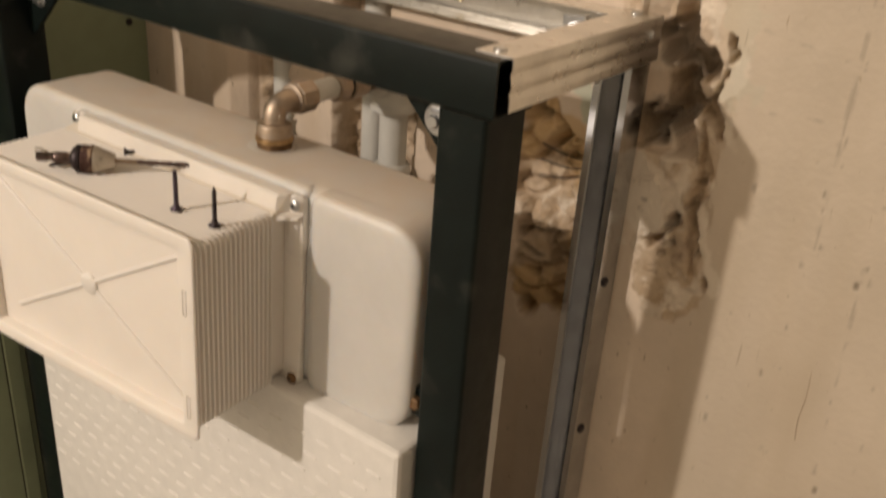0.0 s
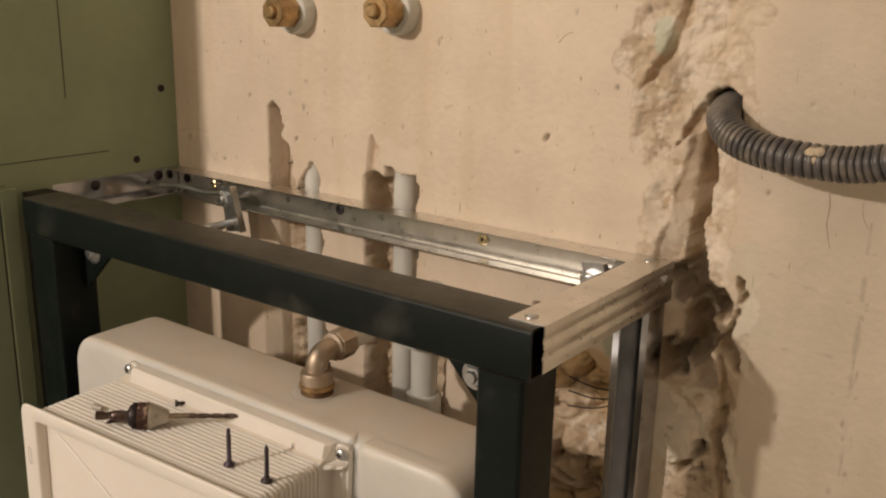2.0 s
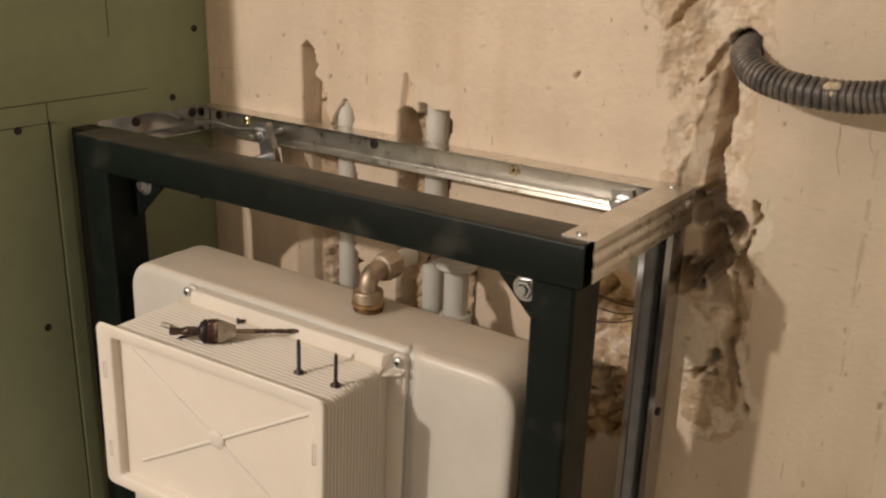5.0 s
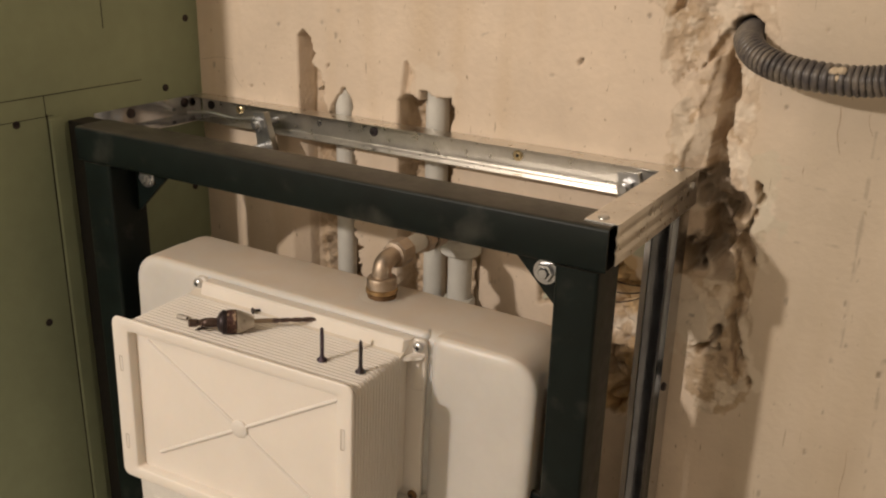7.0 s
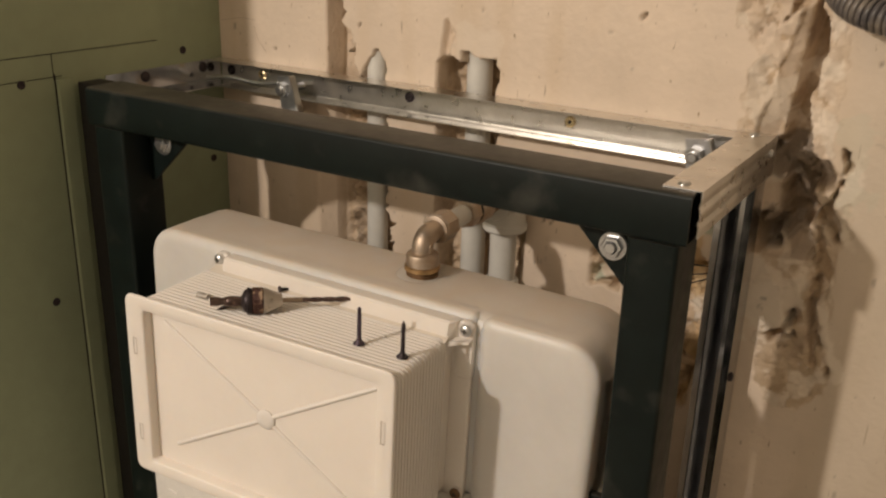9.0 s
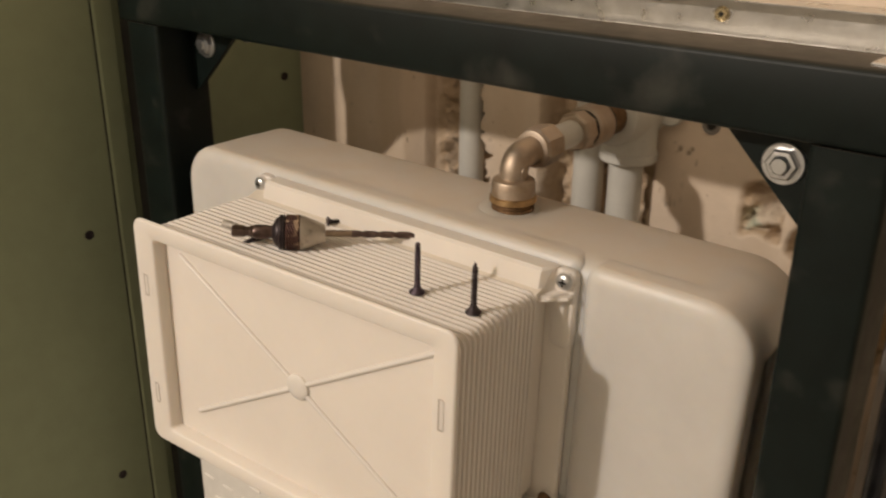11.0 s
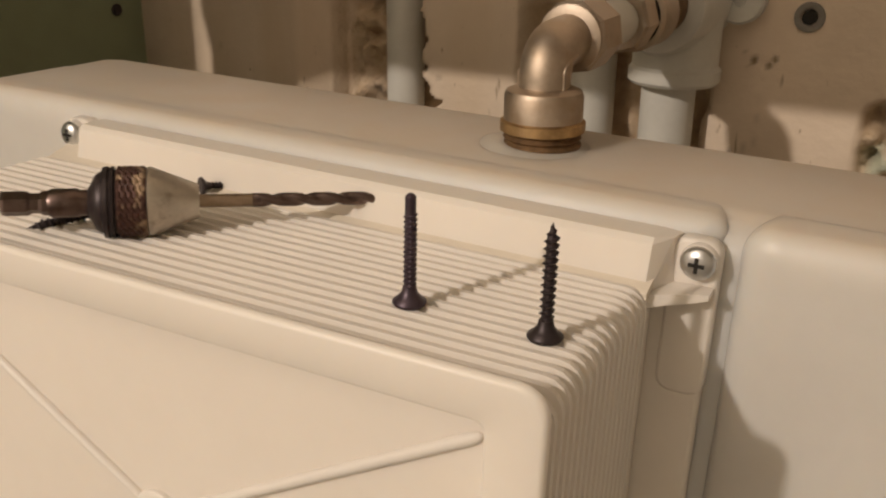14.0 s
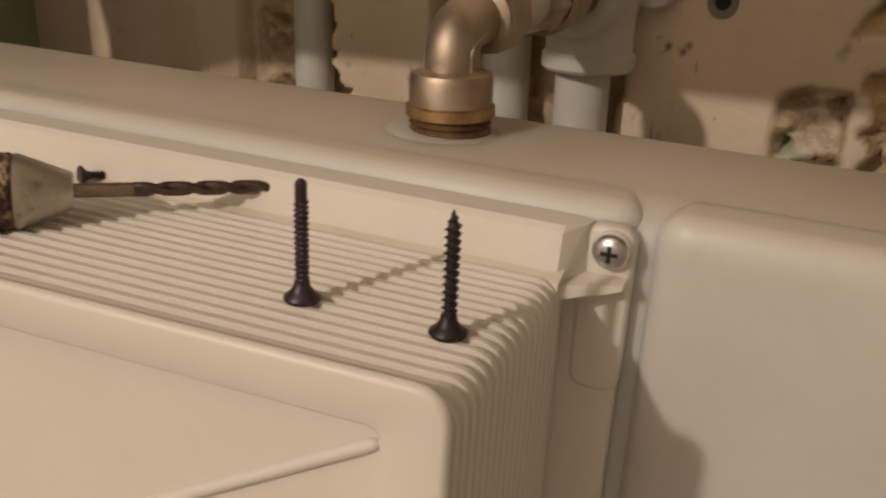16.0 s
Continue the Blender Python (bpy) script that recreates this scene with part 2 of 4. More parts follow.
def value_noise(x, z, seed):
    """Smooth noise on arrays, from -1 to 1."""
    xi, zi = np.floor(x).astype(int), np.floor(z).astype(int)
    fx, fz = x - xi, z - zi
    fx, fz = fx * fx * (3 - 2 * fx), fz * fz * (3 - 2 * fz)

    def h(i, j):
        s = np.sin(i * 127.1 + j * 311.7 + seed * 74.7) * 43758.5453
        return s - np.floor(s)

    return 2 * ((h(xi, zi) * (1 - fx) + h(xi + 1, zi) * fx) * (1 - fz) + (h(xi, zi + 1) * (1 - fx) + h(xi + 1, zi + 1) * fx) * fz) - 1


def fbm(x, z, f, seed, octaves=4):
    return sum(value_noise(x * f * 2**k, z * f * 2**k, seed + k * 13) * 0.5**k for k in range(octaves))


def step(v, a, b):
    t = np.clip((v - a) / (b - a), 0, 1)
    return t * t * (3 - 2 * t)


def trench(x, z, line, ragged, seed):
    """Signed distance inside a ragged trench round a line of (x, z, half width): positive inside."""
    best = np.full(x.shape, -9.0)
    for (xa, za, wa), (xb, zb, wb) in zip(line, line[1:]):
        t = np.clip(((x - xa) * (xb - xa) + (z - za) * (zb - za)) / ((xb - xa) ** 2 + (zb - za) ** 2), 0, 1)
        d = np.hypot(x - xa - t * (xb - xa), z - za - t * (zb - za))
        best = np.maximum(best, wa + t * (wb - wa) - d)
    return best + ragged * fbm(x, z, 55, seed)


def back_wall():
    xs = np.concatenate([np.arange(0, 0.13, 0.003), np.arange(0.13, 0.38, 0.0018), np.arange(0.38, 0.50, 0.0022), np.arange(0.50, 0.64, 0.0013), np.arange(0.64, 0.80, 0.0015), np.linspace(0.80, ROOM_X, 90)])
    zs = np.concatenate([[0, 0.3, 0.5], np.arange(0.68, 0.90, 0.003), np.arange(0.90, 1.35, 0.0015), np.arange(1.35, 1.42, 0.003), [1.46, 1.6, 2.0, ROOM_Z]])
    x, z = np.meshgrid(xs, zs)
    fine = fbm(x, z, 45, 3)
    rough = fbm(x, z, 110, 7)
    depth = 0.0007 * fbm(x, z, 9, 1) + 0.0002 * fine
    raw = np.zeros_like(x)
    white, green, orange, shade_and_flecks = (np.zeros_like(x) for _ in range(4))

    def cut(inside, deep, edge=0.004, texture=0.003, tone=1.0):
        nonlocal depth, raw
        s = step(inside, 0, edge)
        depth = np.maximum(depth, s * (deep + texture * rough))
        raw = np.maximum(raw, step(inside, -0.0005, 0.002) * tone)

    def slot(x0, x1, top, seed, ragged=0.004, bottom=0.5):
        return np.minimum(np.minimum(x - x0 + 0.3 * ragged * fbm(x, z, 60, seed), x1 - x + ragged * fbm(x, z, 60, seed + 5)), np.minimum(top - z + ragged * fbm(x, z, 60, seed + 9), z - bottom))

    # chases for the pipes
    cut(np.minimum(np.minimum(x - 0.142, 0.158 + (1.225 - z) * 0.27 - x + 0.006 * rough), 1.233 - z - np.abs(x - 0.150) * 0.9), 0.026, 0.003, 0.001, 0.7)
    bevel = np.minimum(np.minimum(x - 0.1275 - 0.0006 * fine, 0.150 - x), 1.128 - z)
    depth = np.maximum(depth, np.where(bevel > 0, (x - 0.1275) * 0.95, 0.0))
    cut(slot(0.1465, 0.212, 1.135, 21, 0.003), 0.030, 0.003, 0.005)
    burst = trench(x, z, [(0.181, 1.012, 0.004), (0.178, 0.990, 0.008), (0.177, 0.950, 0.007)], 0.007, 22)
    depth = depth - step(burst, 0, 0.005) * (0.012 + 0.006 * rough)
    white = np.maximum(white, step(burst, 0.0, 0.004) * 0.8)
    shade_and_flecks = np.maximum(shade_and_flecks, step(np.minimum(x - 0.150, 0.183 - x), 0, 0.003) * step(fbm(x, z, 75, 25), 0.55, 0.75) * step(1.10 - z, 0, 0.02) * 0.5)
    cut(np.minimum(slot(0.183, 0.212, 1.178, 24, 0.004), 1.182 - z - np.abs(x - 0.201) * 1.6 + 0.003 * rough), 0.030, 0.003)
    cut(np.minimum(slot(0.268, 0.303, 1.184, 27, 0.004), 1.182 - z - np.abs(x - 0.281) * 0.7 + 0.003 * rough), 0.030, 0.004, 0.004)
    cut(np.minimum(np.minimum(x - 0.271 - 0.12 * np.maximum(z - 1.18, 0), 0.284 - x + 0.004 * fine), 1.214 - z - np.abs(x - 0.277) * 1.5), 0.006, 0.003, 0.001, 0.4)
    cut(slot(0.293, 0.331, 1.182, 31, 0.005), 0.038)
    rim = np.minimum(0.020 - np.abs(x - 0.313), 0.014 - np.abs(z - 1.194)) + 0.008 * fbm(x, z, 70, 33)
    depth = depth - 0.002 * step(rim, 0, 0.006) * (z > 1.176)
    white = np.maximum(white, step(rim, 0, 0.003) * 0.35)
    cut(slot(0.325, 0.366, 1.075, 34, 0.003), 0.024)
    crumble = np.minimum(0.014 - np.abs(x - 0.446) + 0.003 * fine, 0.020 - np.abs(z - 1.015) + 0.006 * fine)
    cut(crumble, 0.010 + 0.010 * fine, 0.004, 0.012)
    white = np.maximum(white, step(crumble, 0.002, 0.006) * step(fbm(x, z, 60, 39), -0.2, 0.2) * 0.7)
    green = np.maximum(green, step(crumble, 0.002, 0.006) * step(fbm(x, z, 50, 38), 0.1, 0.4) * 0.8)
    # the broken-out trench beside the frame
    def along(table):
        zz, xx = zip(*sorted(table))
        return np.interp(z, zz, xx)

    def broken(f, seed, levels=3.0):
        """Plaster that has come away in flakes: terraces with sharp edges, 0 to 1."""
        n = (fbm(x, z, f, seed) * 0.5 + 0.5) * levels
        return np.clip((np.floor(n) + step(n - np.floor(n), 0.72, 1.0)) / levels, 0, 1)

    flakes = broken(38, 401, 4.0) * 0.55 + broken(95, 407) * 0.45
    chip_l = along([(1.45, 0.512), (1.32, 0.515), (1.269, 0.524), (1.209, 0.540), (1.176, 0.548), (1.10, 0.556), (1.02, 0.566), (0.94, 0.590)]) + 0.013 * fbm(x, z, 24, 411) + 0.005 * fbm(x, z, 80, 421)
    chip_r = along([(1.45, 0.600), (1.316, 0.612), (1.265, 0.618), (1.219, 0.618), (1.168, 0.626), (1.115, 0.628), (1.016, 0.630), (0.985, 0.632), (0.951, 0.628), (0.93, 0.606)]) + 0.011 * fbm(x, z, 24, 413) + 0.005 * fbm(x, z, 80, 423)
    inside = np.minimum(np.minimum(x - chip_l, chip_r - x), z - 0.932 + 0.008 * fine)
    cut(inside, 0.0006 + 0.0085 * flakes * step(inside, 0, 0.02), 0.0014, 0.0010)
    slope_l = along([(1.45, 0.566), (1.33, 0.562), (1.262, 0.577), (1.201, 0.563), (1.15, 0.553), (1.10, 0.558), (1.05, 0.575)]) + 0.0025 * fbm(x, z, 60, 415)
    slot_l = along([(1.45, 0.580), (1.30, 0.575), (1.262, 0.583), (1.201, 0.577), (1.155, 0.571), (1.09, 0.580), (1.05, 0.594)]) + 0.0010 * fbm(x, z, 40, 417)
    slot_r = along([(1.45, 0.582), (1.30, 0.579), (1.27, 0.588), (1.204, 0.592), (1.158, 0.590), (1.09, 0.606), (1.05, 0.610)]) + 0.004 * fbm(x, z, 60, 419)
    within = np.minimum(1.262 - z, z - 1.055)
    cut(np.minimum(np.minimum(x - slope_l, slot_r - x), within), 0.005 + 0.012 * np.clip((x - slope_l) / 0.016, 0, 1), 0.002, 0.0006)
    tongue = np.minimum(np.minimum(x - slope_l - 0.002, slot_l - x), within)
    cut(np.minimum(np.minimum(x - slot_l, slot_r + 0.003 - x), within), 0.048, 0.0035, 0.004)
    cut(trench(x, z, [(0.578, 1.130, 0.019), (0.597, 1.122, 0.017), (0.590, 1.094, 0.020), (0.578, 1.078, 0.018)], 0.009, 51), 0.042, 0.016, 0.004)
    cut(trench(x, z, [(0.596, 1.268, 0.012), (0.597, 1.258, 0.012)], 0.002, 52), 0.060, 0.004, 0.002)
    # the cavity's shade is put into the colour as well
    shade_and_flecks = np.maximum(shade_and_flecks, step(trench(x, z, [(0.578, 1.130, 0.019), (0.597, 1.122, 0.017), (0.590, 1.094, 0.020), (0.578, 1.078, 0.018)], 0.009, 51), 0, 0.008) * 0.66)
    cut(trench(x, z, [(0.582, 1.42, 0.007), (0.570, 1.35, 0.007), (0.556, 1.305, 0.007), (0.534, 1.272, 0.005)], 0.004, 53), 0.013, 0.003, 0.002)
    cut(trench(x, z, [(0.583, 1.262, 0.003), (0.570, 1.242, 0.0035), (0.562, 1.232, 0.003)], 0.004, 54), 0.012, 0.003, 0.002)
    # a crack and hollows in the patch below
    cut(trench(x, z, [(0.612, 1.085, 0.003), (0.622, 1.045, 0.004), (0.616, 1.010, 0.003), (0.624, 0.975, 0.002)], 0.004, 55), 0.012, 0.003, 0.002)
    cut(trench(x, z, [(0.604, 1.010, 0.011), (0.594, 0.992, 0.010)], 0.007, 56), 0.014, 0.005, 0.004)
    for crack, seed in (([(0.622, 1.144, 0.0035), (0.623, 1.127, 0.0035), (0.614, 1.101, 0.0035), (0.625, 1.077, 0.0035)]), 431), (([(0.600, 1.056, 0.003), (0.618, 1.040, 0.003), (0.616, 1.021, 0.003), (0.620, 1.001, 0.003), (0.636, 0.974, 0.003)]), 437):
        gap = trench(x, z, crack, 0.006, seed)
        chips = trench(x - 0.007, z, crack, 0.007, seed + 3)
        depth = depth - 0.004 * step(chips, 0, 0.003) * step(fbm(x, z, 45, seed + 2), -0.2, 0.2)
        cut(gap, 0.016, 0.003, 0.003)
        # painted shade along the bottom of the crack
        shade_and_flecks = np.maximum(shade_and_flecks, step(gap, 0.001, 0.004) * 0.3)
        white = np.maximum(white, step(chips, 0, 0.003) * 0.6)
    pit = trench(x, z, [(0.601, 1.010, 0.008), (0.607, 0.994, 0.008), (0.594, 0.992, 0.008)], 0.006, 441)
    cut(pit, 0.022, 0.004, 0.003)
    near = inside
    # loose foam and broken brick behind the post
    behind = trench(x, z, [(0.480, 1.070, 0.022), (0.502, 1.025, 0.036), (0.506, 0.965, 0.036), (0.500, 0.928, 0.030)], 0.010, 61)
    seeds = np.random.RandomState(17)
    wobble = 0.006 * fbm(x, z, 48, 64)
    near1, near2 = np.full(x.shape, 9.0), np.full(x.shape, 9.0)
    for _ in range(30):
        d = np.hypot(x - seeds.uniform(0.455, 0.550), (z - seeds.uniform(0.895, 1.095)) * 1.7) + wobble
        near2 = np.minimum(near2, np.maximum(near1, d))
        near1 = np.minimum(near1, d)
    split = near2 - near1
    patchy = step(fbm(x, z, 22, 68), -0.15, 0.25)
    mass = step(split, 0.0, 0.012)
    cut(behind, 0.013 - 0.010 * mass * (0.45 + 0.55 * patchy) + 0.007 * fbm(x, z, 34, 66), 0.006, 0.004)
    seam = step(behind, 0, 0.004) * (1 - step(split, 0.0, 0.0020)) * patchy
    depth = depth + 0.006 * seam
    # seams between the lumps are tinted dark as shade
    shade_and_flecks = np.maximum(shade_and_flecks, seam * 0.35)
    orange = np.maximum(orange, step(behind, 0.0, 0.006) * step(fbm(x, z, 20, 67), -0.60, 0.10) * 0.80)
    chalk = trench(x, z, [(0.498, 0.986, 0.010), (0.520, 0.992, 0.014), (0.540, 1.000, 0.014)], 0.012, 69)
    white = np.maximum(white, step(chalk, -0.002, 0.004) * step(fbm(x, z, 90, 70), -0.35, 0.05) * 0.9)
    orange = orange * (1 - 0.9 * step(chalk, 0, 0.004))
    # pits in the pale patch beside the channel
    pale = trench(x, z, [(0.556, 1.020, 0.016), (0.588, 1.026, 0.018), (0.602, 1.010, 0.012)], 0.006, 72)
    pits = step(pale, 0, 0.004) * step(fbm(x, z, 95, 73), 0.52, 0.70)
    depth = depth + 0.004 * pits
    # shade of the pits, painted into the colour
    shade_and_flecks = np.maximum(shade_and_flecks, pits * 0.42)
    for gapline, seed in (([(0.474, 0.952, 0.0012), (0.498, 0.947, 0.0016), (0.520, 0.951, 0.0012)], 74), ([(0.480, 0.932, 0.0012), (0.505, 0.926, 0.0018), (0.526, 0.932, 0.0010)], 75)):
        g = trench(x, z, gapline, 0.0022, seed)
        depth = depth + 0.007 * step(g, -0.001, 0.002)
        # the gap lines get their shade as a dark tint
        shade_and_flecks = np.maximum(shade_and_flecks, step(g, -0.001, 0.0015) * 0.5)
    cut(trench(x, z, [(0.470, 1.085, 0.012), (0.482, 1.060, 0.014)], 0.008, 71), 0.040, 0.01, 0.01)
    # dark tint painted in the hole for its shade
    shade_and_flecks = np.maximum(shade_and_flecks, step(trench(x, z, [(0.470, 1.085, 0.012), (0.482, 1.060, 0.014)], 0.008, 71), 0, 0.01) * 0.7)
    orange = np.maximum(orange, step(0.020 - np.hypot(x - 0.510, (z - 1.054) * 1.3) + 0.004 * fine, 0, 0.004) * 0.8)
    # bulging white plaster, scraps of old green paint
    lump = trench(x, z, [(0.545, 1.02, 0.02), (0.585, 1.005, 0.022)], 0.010, 81)
    depth = depth - 0.010 * step(lump, -0.004, 0.02) - 0.003 * step(lump, 0, 0.01) * rough
    white = np.maximum(white, step(lump, -0.002, 0.004) * 0.8)
    shelf = trench(x, z, [(0.572, 1.040, 0.018), (0.592, 1.020, 0.020), (0.607, 1.045, 0.010)], 0.008, 87)
    white = np.maximum(white, step(shelf, 0.0, 0.005) * 0.65)
    white = np.maximum(white, step(near, 0.0, 0.003) * step(fbm(x, z, 60, 83), 0.10, 0.35) * 0.6)
    raw = raw * (1 - step(near, 0.0, 0.003) * 0.72 * step(fbm(x, z, 20, 85), -0.4, 0.3) * (depth < 0.006))
    raw = raw * (1 - 0.75 * step(tongue, 0.0, 0.003))
    green = np.maximum(green, step(trench(x, z, [(0.549, 1.318, 0.007), (0.548, 1.303, 0.005)], 0.004, 91), 0, 0.003) * 0.65)
    green = np.maximum(green, step(trench(x, z, [(0.625, 1.16, 0.010), (0.632, 1.115, 0.012)], 0.010, 93), 0, 0.003) * 0.18)
    green = np.maximum(green, step(trench(x, z, [(0.530, 1.075, 0.016), (0.52, 1.09, 0.012)], 0.006, 95), 0, 0.003) * 0.7)
    # knocks and drill marks
    for cx, cz, r, d in ((0.458, 1.229, 0.0035, 0.006), (0.384, 1.046, 0.0024, 0.002), (0.392, 1.046, 0.0024, 0.002), (0.405, 1.066, 0.0045, 0.016), (0.181, 1.198, 0.005, 0.003), (0.313, 1.289, 0.003, 0.004), (0.075, 1.166, 0.003, 0.003)):
        hole = r - np.hypot((x - cx) * 2.3 - (z - cz) * 0.9, z - cz) + 0.0016 * fine
        cut(hole, d, 0.002, 0.0)
        # hole shade put into the colour
        shade_and_flecks = np.maximum(shade_and_flecks, step(hole, 0, 0.002) * 0.5)
    aged = step(x + 0.012 * fbm(x, z, 20, 301), 0.590, 0.660) * 0.6
    rnd = np.random.RandomState(5)
    for _ in range(150):
        cx, cz, rr = rnd.uniform(0.02, 0.80), rnd.uniform(0.72, 1.40), 0.0008 + 0.0018 * rnd.rand() ** 2
        hole = rr - np.hypot((x - cx) * 1.5, (z - cz) * rnd.uniform(0.45, 1.0)) + 0.0007 * rough
        depth = np.maximum(depth, 0.0012 * step(hole, -0.0004, 0.001))
        shade_and_flecks = np.maximum(shade_and_flecks, step(hole, -0.0003, 0.0010) * rnd.uniform(0.15, 0.6))
    # flecks in rows down the old paint, and a faint slanting crack
    for k in range(150):
        col = (0.656, 0.700, 0.7035, 0.738, 0.765, 0.790, 0.455, 0.385)[k % 8]
        cx, cz = col + rnd.normal(0, 0.0022), rnd.uniform(0.80, 1.36)
        tall = rnd.uniform(0.25, 0.8)
        hole = 0.0004 + 0.0011 * rnd.rand() ** 2 - np.hypot(x - cx, (z - cz) * tall) + 0.0006 * rough
        shade_and_flecks = np.maximum(shade_and_flecks, step(hole, -0.0003, 0.0010) * rnd.uniform(0.15, 0.55))
    for xa, za, xb, zb, seed in ((0.640, 1.155, 0.80, 1.128, 501), (0.655, 1.104, 0.70, 1.108, 505), (0.735, 1.02, 0.742, 0.86, 507), (0.700, 1.20, 0.7035, 1.00, 509), (0.160, 1.254, 0.196, 1.254, 511), (0.36, 1.244, 0.382, 1.253, 513), (0.3892, 1.036, 0.3900, 0.985, 515), (0.3885, 1.033, 0.3898, 1.010, 517)):
        line = trench(x, z, [(xa, za, 0.0002), (xb, zb, 0.0002)], 0.0012, seed)
        shade_and_flecks = np.maximum(shade_and_flecks, step(line, -0.0014, 0.0006) * step(fbm(x, z, 70, seed + 1), -0.1, 0.4) * 0.32)
    nz, nx = x.shape
    verts = np.stack([x, depth, z], -1).reshape(-1, 3)
    i = np.arange(nz * nx).reshape(nz, nx)
    quads = np.stack([i[:-1, :-1], i[:-1, 1:], i[1:, 1:], i[1:, :-1]], -1).reshape(-1, 4)
    me = bpy.data.meshes.new("wall_north")
    me.from_pydata(verts.tolist(), [], quads.tolist())
    for name, a in (("raw", raw), ("white", white), ("green", green), ("orange", orange), ("shade_and_flecks", shade_and_flecks), ("aged", aged)):
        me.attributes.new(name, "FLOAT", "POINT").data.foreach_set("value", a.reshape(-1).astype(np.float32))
    for p in me.polygons:
        p.use_smooth = True
    me.materials.append(M_WALL)
    return tagged(new("wall_north", me), "cream painted plaster wall with broken-out pipe chases", "wall", kind="structure")


WALL = back_wall()
part("masonry_core", block(-0.1, ROOM_X + 0.1, 0.09, 0.2, 0, ROOM_Z), M_PLAIN, WALL)


def setting(name, bm, material, label, category):
    return tagged(part(name, bm, material, None), label, category, kind="structure")


BOARD = setting("wall_west", block(-1.3, 0, -0.45, 0.09, 0, ROOM_Z), M_BOARD, "green moisture-resistant plasterboard wall with black screws", "wall")
setting("wall_west_far", block(-1.4, -1.3, ROOM_Y, 0.09, 0, ROOM_Z), M_PLAIN, "plain plastered side wall", "wall")
part("board_strip", block(0.0002, 0.0040, -0.2015, -0.1860, 0.4, 1.1530, 0.0006, 1), M_BOARD, BOARD)
# added dark block: stands for the gap's shade and stops light beside the post
part("sealing_tape", block(0.0002, 0.0275, -0.1790, -0.1550, 0.4, 1.1480), M_DARK, BOARD, "added dark block standing for the shade in the gap behind the frame")
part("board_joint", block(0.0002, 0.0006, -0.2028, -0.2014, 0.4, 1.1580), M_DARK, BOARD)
setting("wall_east", block(ROOM_X, ROOM_X + 0.1, ROOM_Y, 0.09, 0, ROOM_Z), M_PLAIN, "plain plastered side wall", "wall")
setting("wall_south", block(-1.4, ROOM_X + 0.1, ROOM_Y - 0.1, ROOM_Y, 0, ROOM_Z), M_PLAIN, "plain plastered wall", "wall")
setting("floor", block(-1.4, ROOM_X + 0.1, ROOM_Y, 0.2, -0.1, 0), M_FLOOR, "bare grey screed floor", "floor")
setting("ceiling", block(-1.4, ROOM_X + 0.1, ROOM_Y - 0.1, 0.2, ROOM_Z, ROOM_Z + 0.1), M_PLAIN, "plain plaster ceiling", "ceiling")

for yy, zz in ((-0.018, 1.234), (-0.053, 1.163), (-0.235, 1.153), (-0.020, 1.045), (-0.229, 0.723), (-0.245, 1.40), (-0.50, 1.15), (-0.228, 0.95)):
    smooth(part("board_screw", lathe([(-0.002, 0.0038), (0.0006, 0.0038), (0.0009, 0.003), (0.0002, 0.0012)], (0.0002, yy, zz), (1, 0, 0), 12), M_BLACK, BOARD))

for y0, y1, z0, z1 in ((-0.290, -0.085, 1.1755, 1.1762), (-0.1275, -0.1268, 1.232, 1.36), (-0.300, -0.195, 1.1555, 1.1561), (-0.2032, -0.2026, 1.153, 1.176)):
    part("pencil_line", block(0.0001, 0.0004, y0, y1, z0, z1), M_DARK, BOARD)

# scratches, hairline cracks and pencil marks on the plaster
M_MARK = mat("scratch", (0.46, 0.36, 0.26), 0.9, 0, 0.2, 200)
for line in (
    [(0.672, 1.217), (0.6735, 1.206), (0.6728, 1.196), (0.677, 1.180)],
    [(0.693, 1.213), (0.6945, 1.204), (0.698, 1.197)],
    [(0.722, 0.938), (0.7232, 0.915), (0.722, 0.898), (0.7235, 0.880)],
    [(0.002, 1.188), (0.030, 1.193), (0.050, 1.192)],
    [(0.048, 1.187), (0.053, 1.173), (0.063, 1.162)],
    [(0.464, 1.301), (0.471, 1.308), (0.477, 1.310)],
):
    dots = curve_points([(a, -0.0002, c) for a, c in line], 10)
    part("scratch", sweep(dots, [0.00008 + 0.00020 * abs(math.sin(k * 1.9)) for k in range(10)], 5), M_MARK, WALL)

# ---- the installation frame ----
TOP = 1.151
frame_root = empty("installation_frame", Matrix.Translation((0.569, -0.193, 0)) @ Matrix.Rotation(radians(0.7), 4, "Z") @ Matrix.Translation((-0.569, 0.193, 0)), "dark green-black steel cistern mounting frame with bolted corners", "mounting frame")


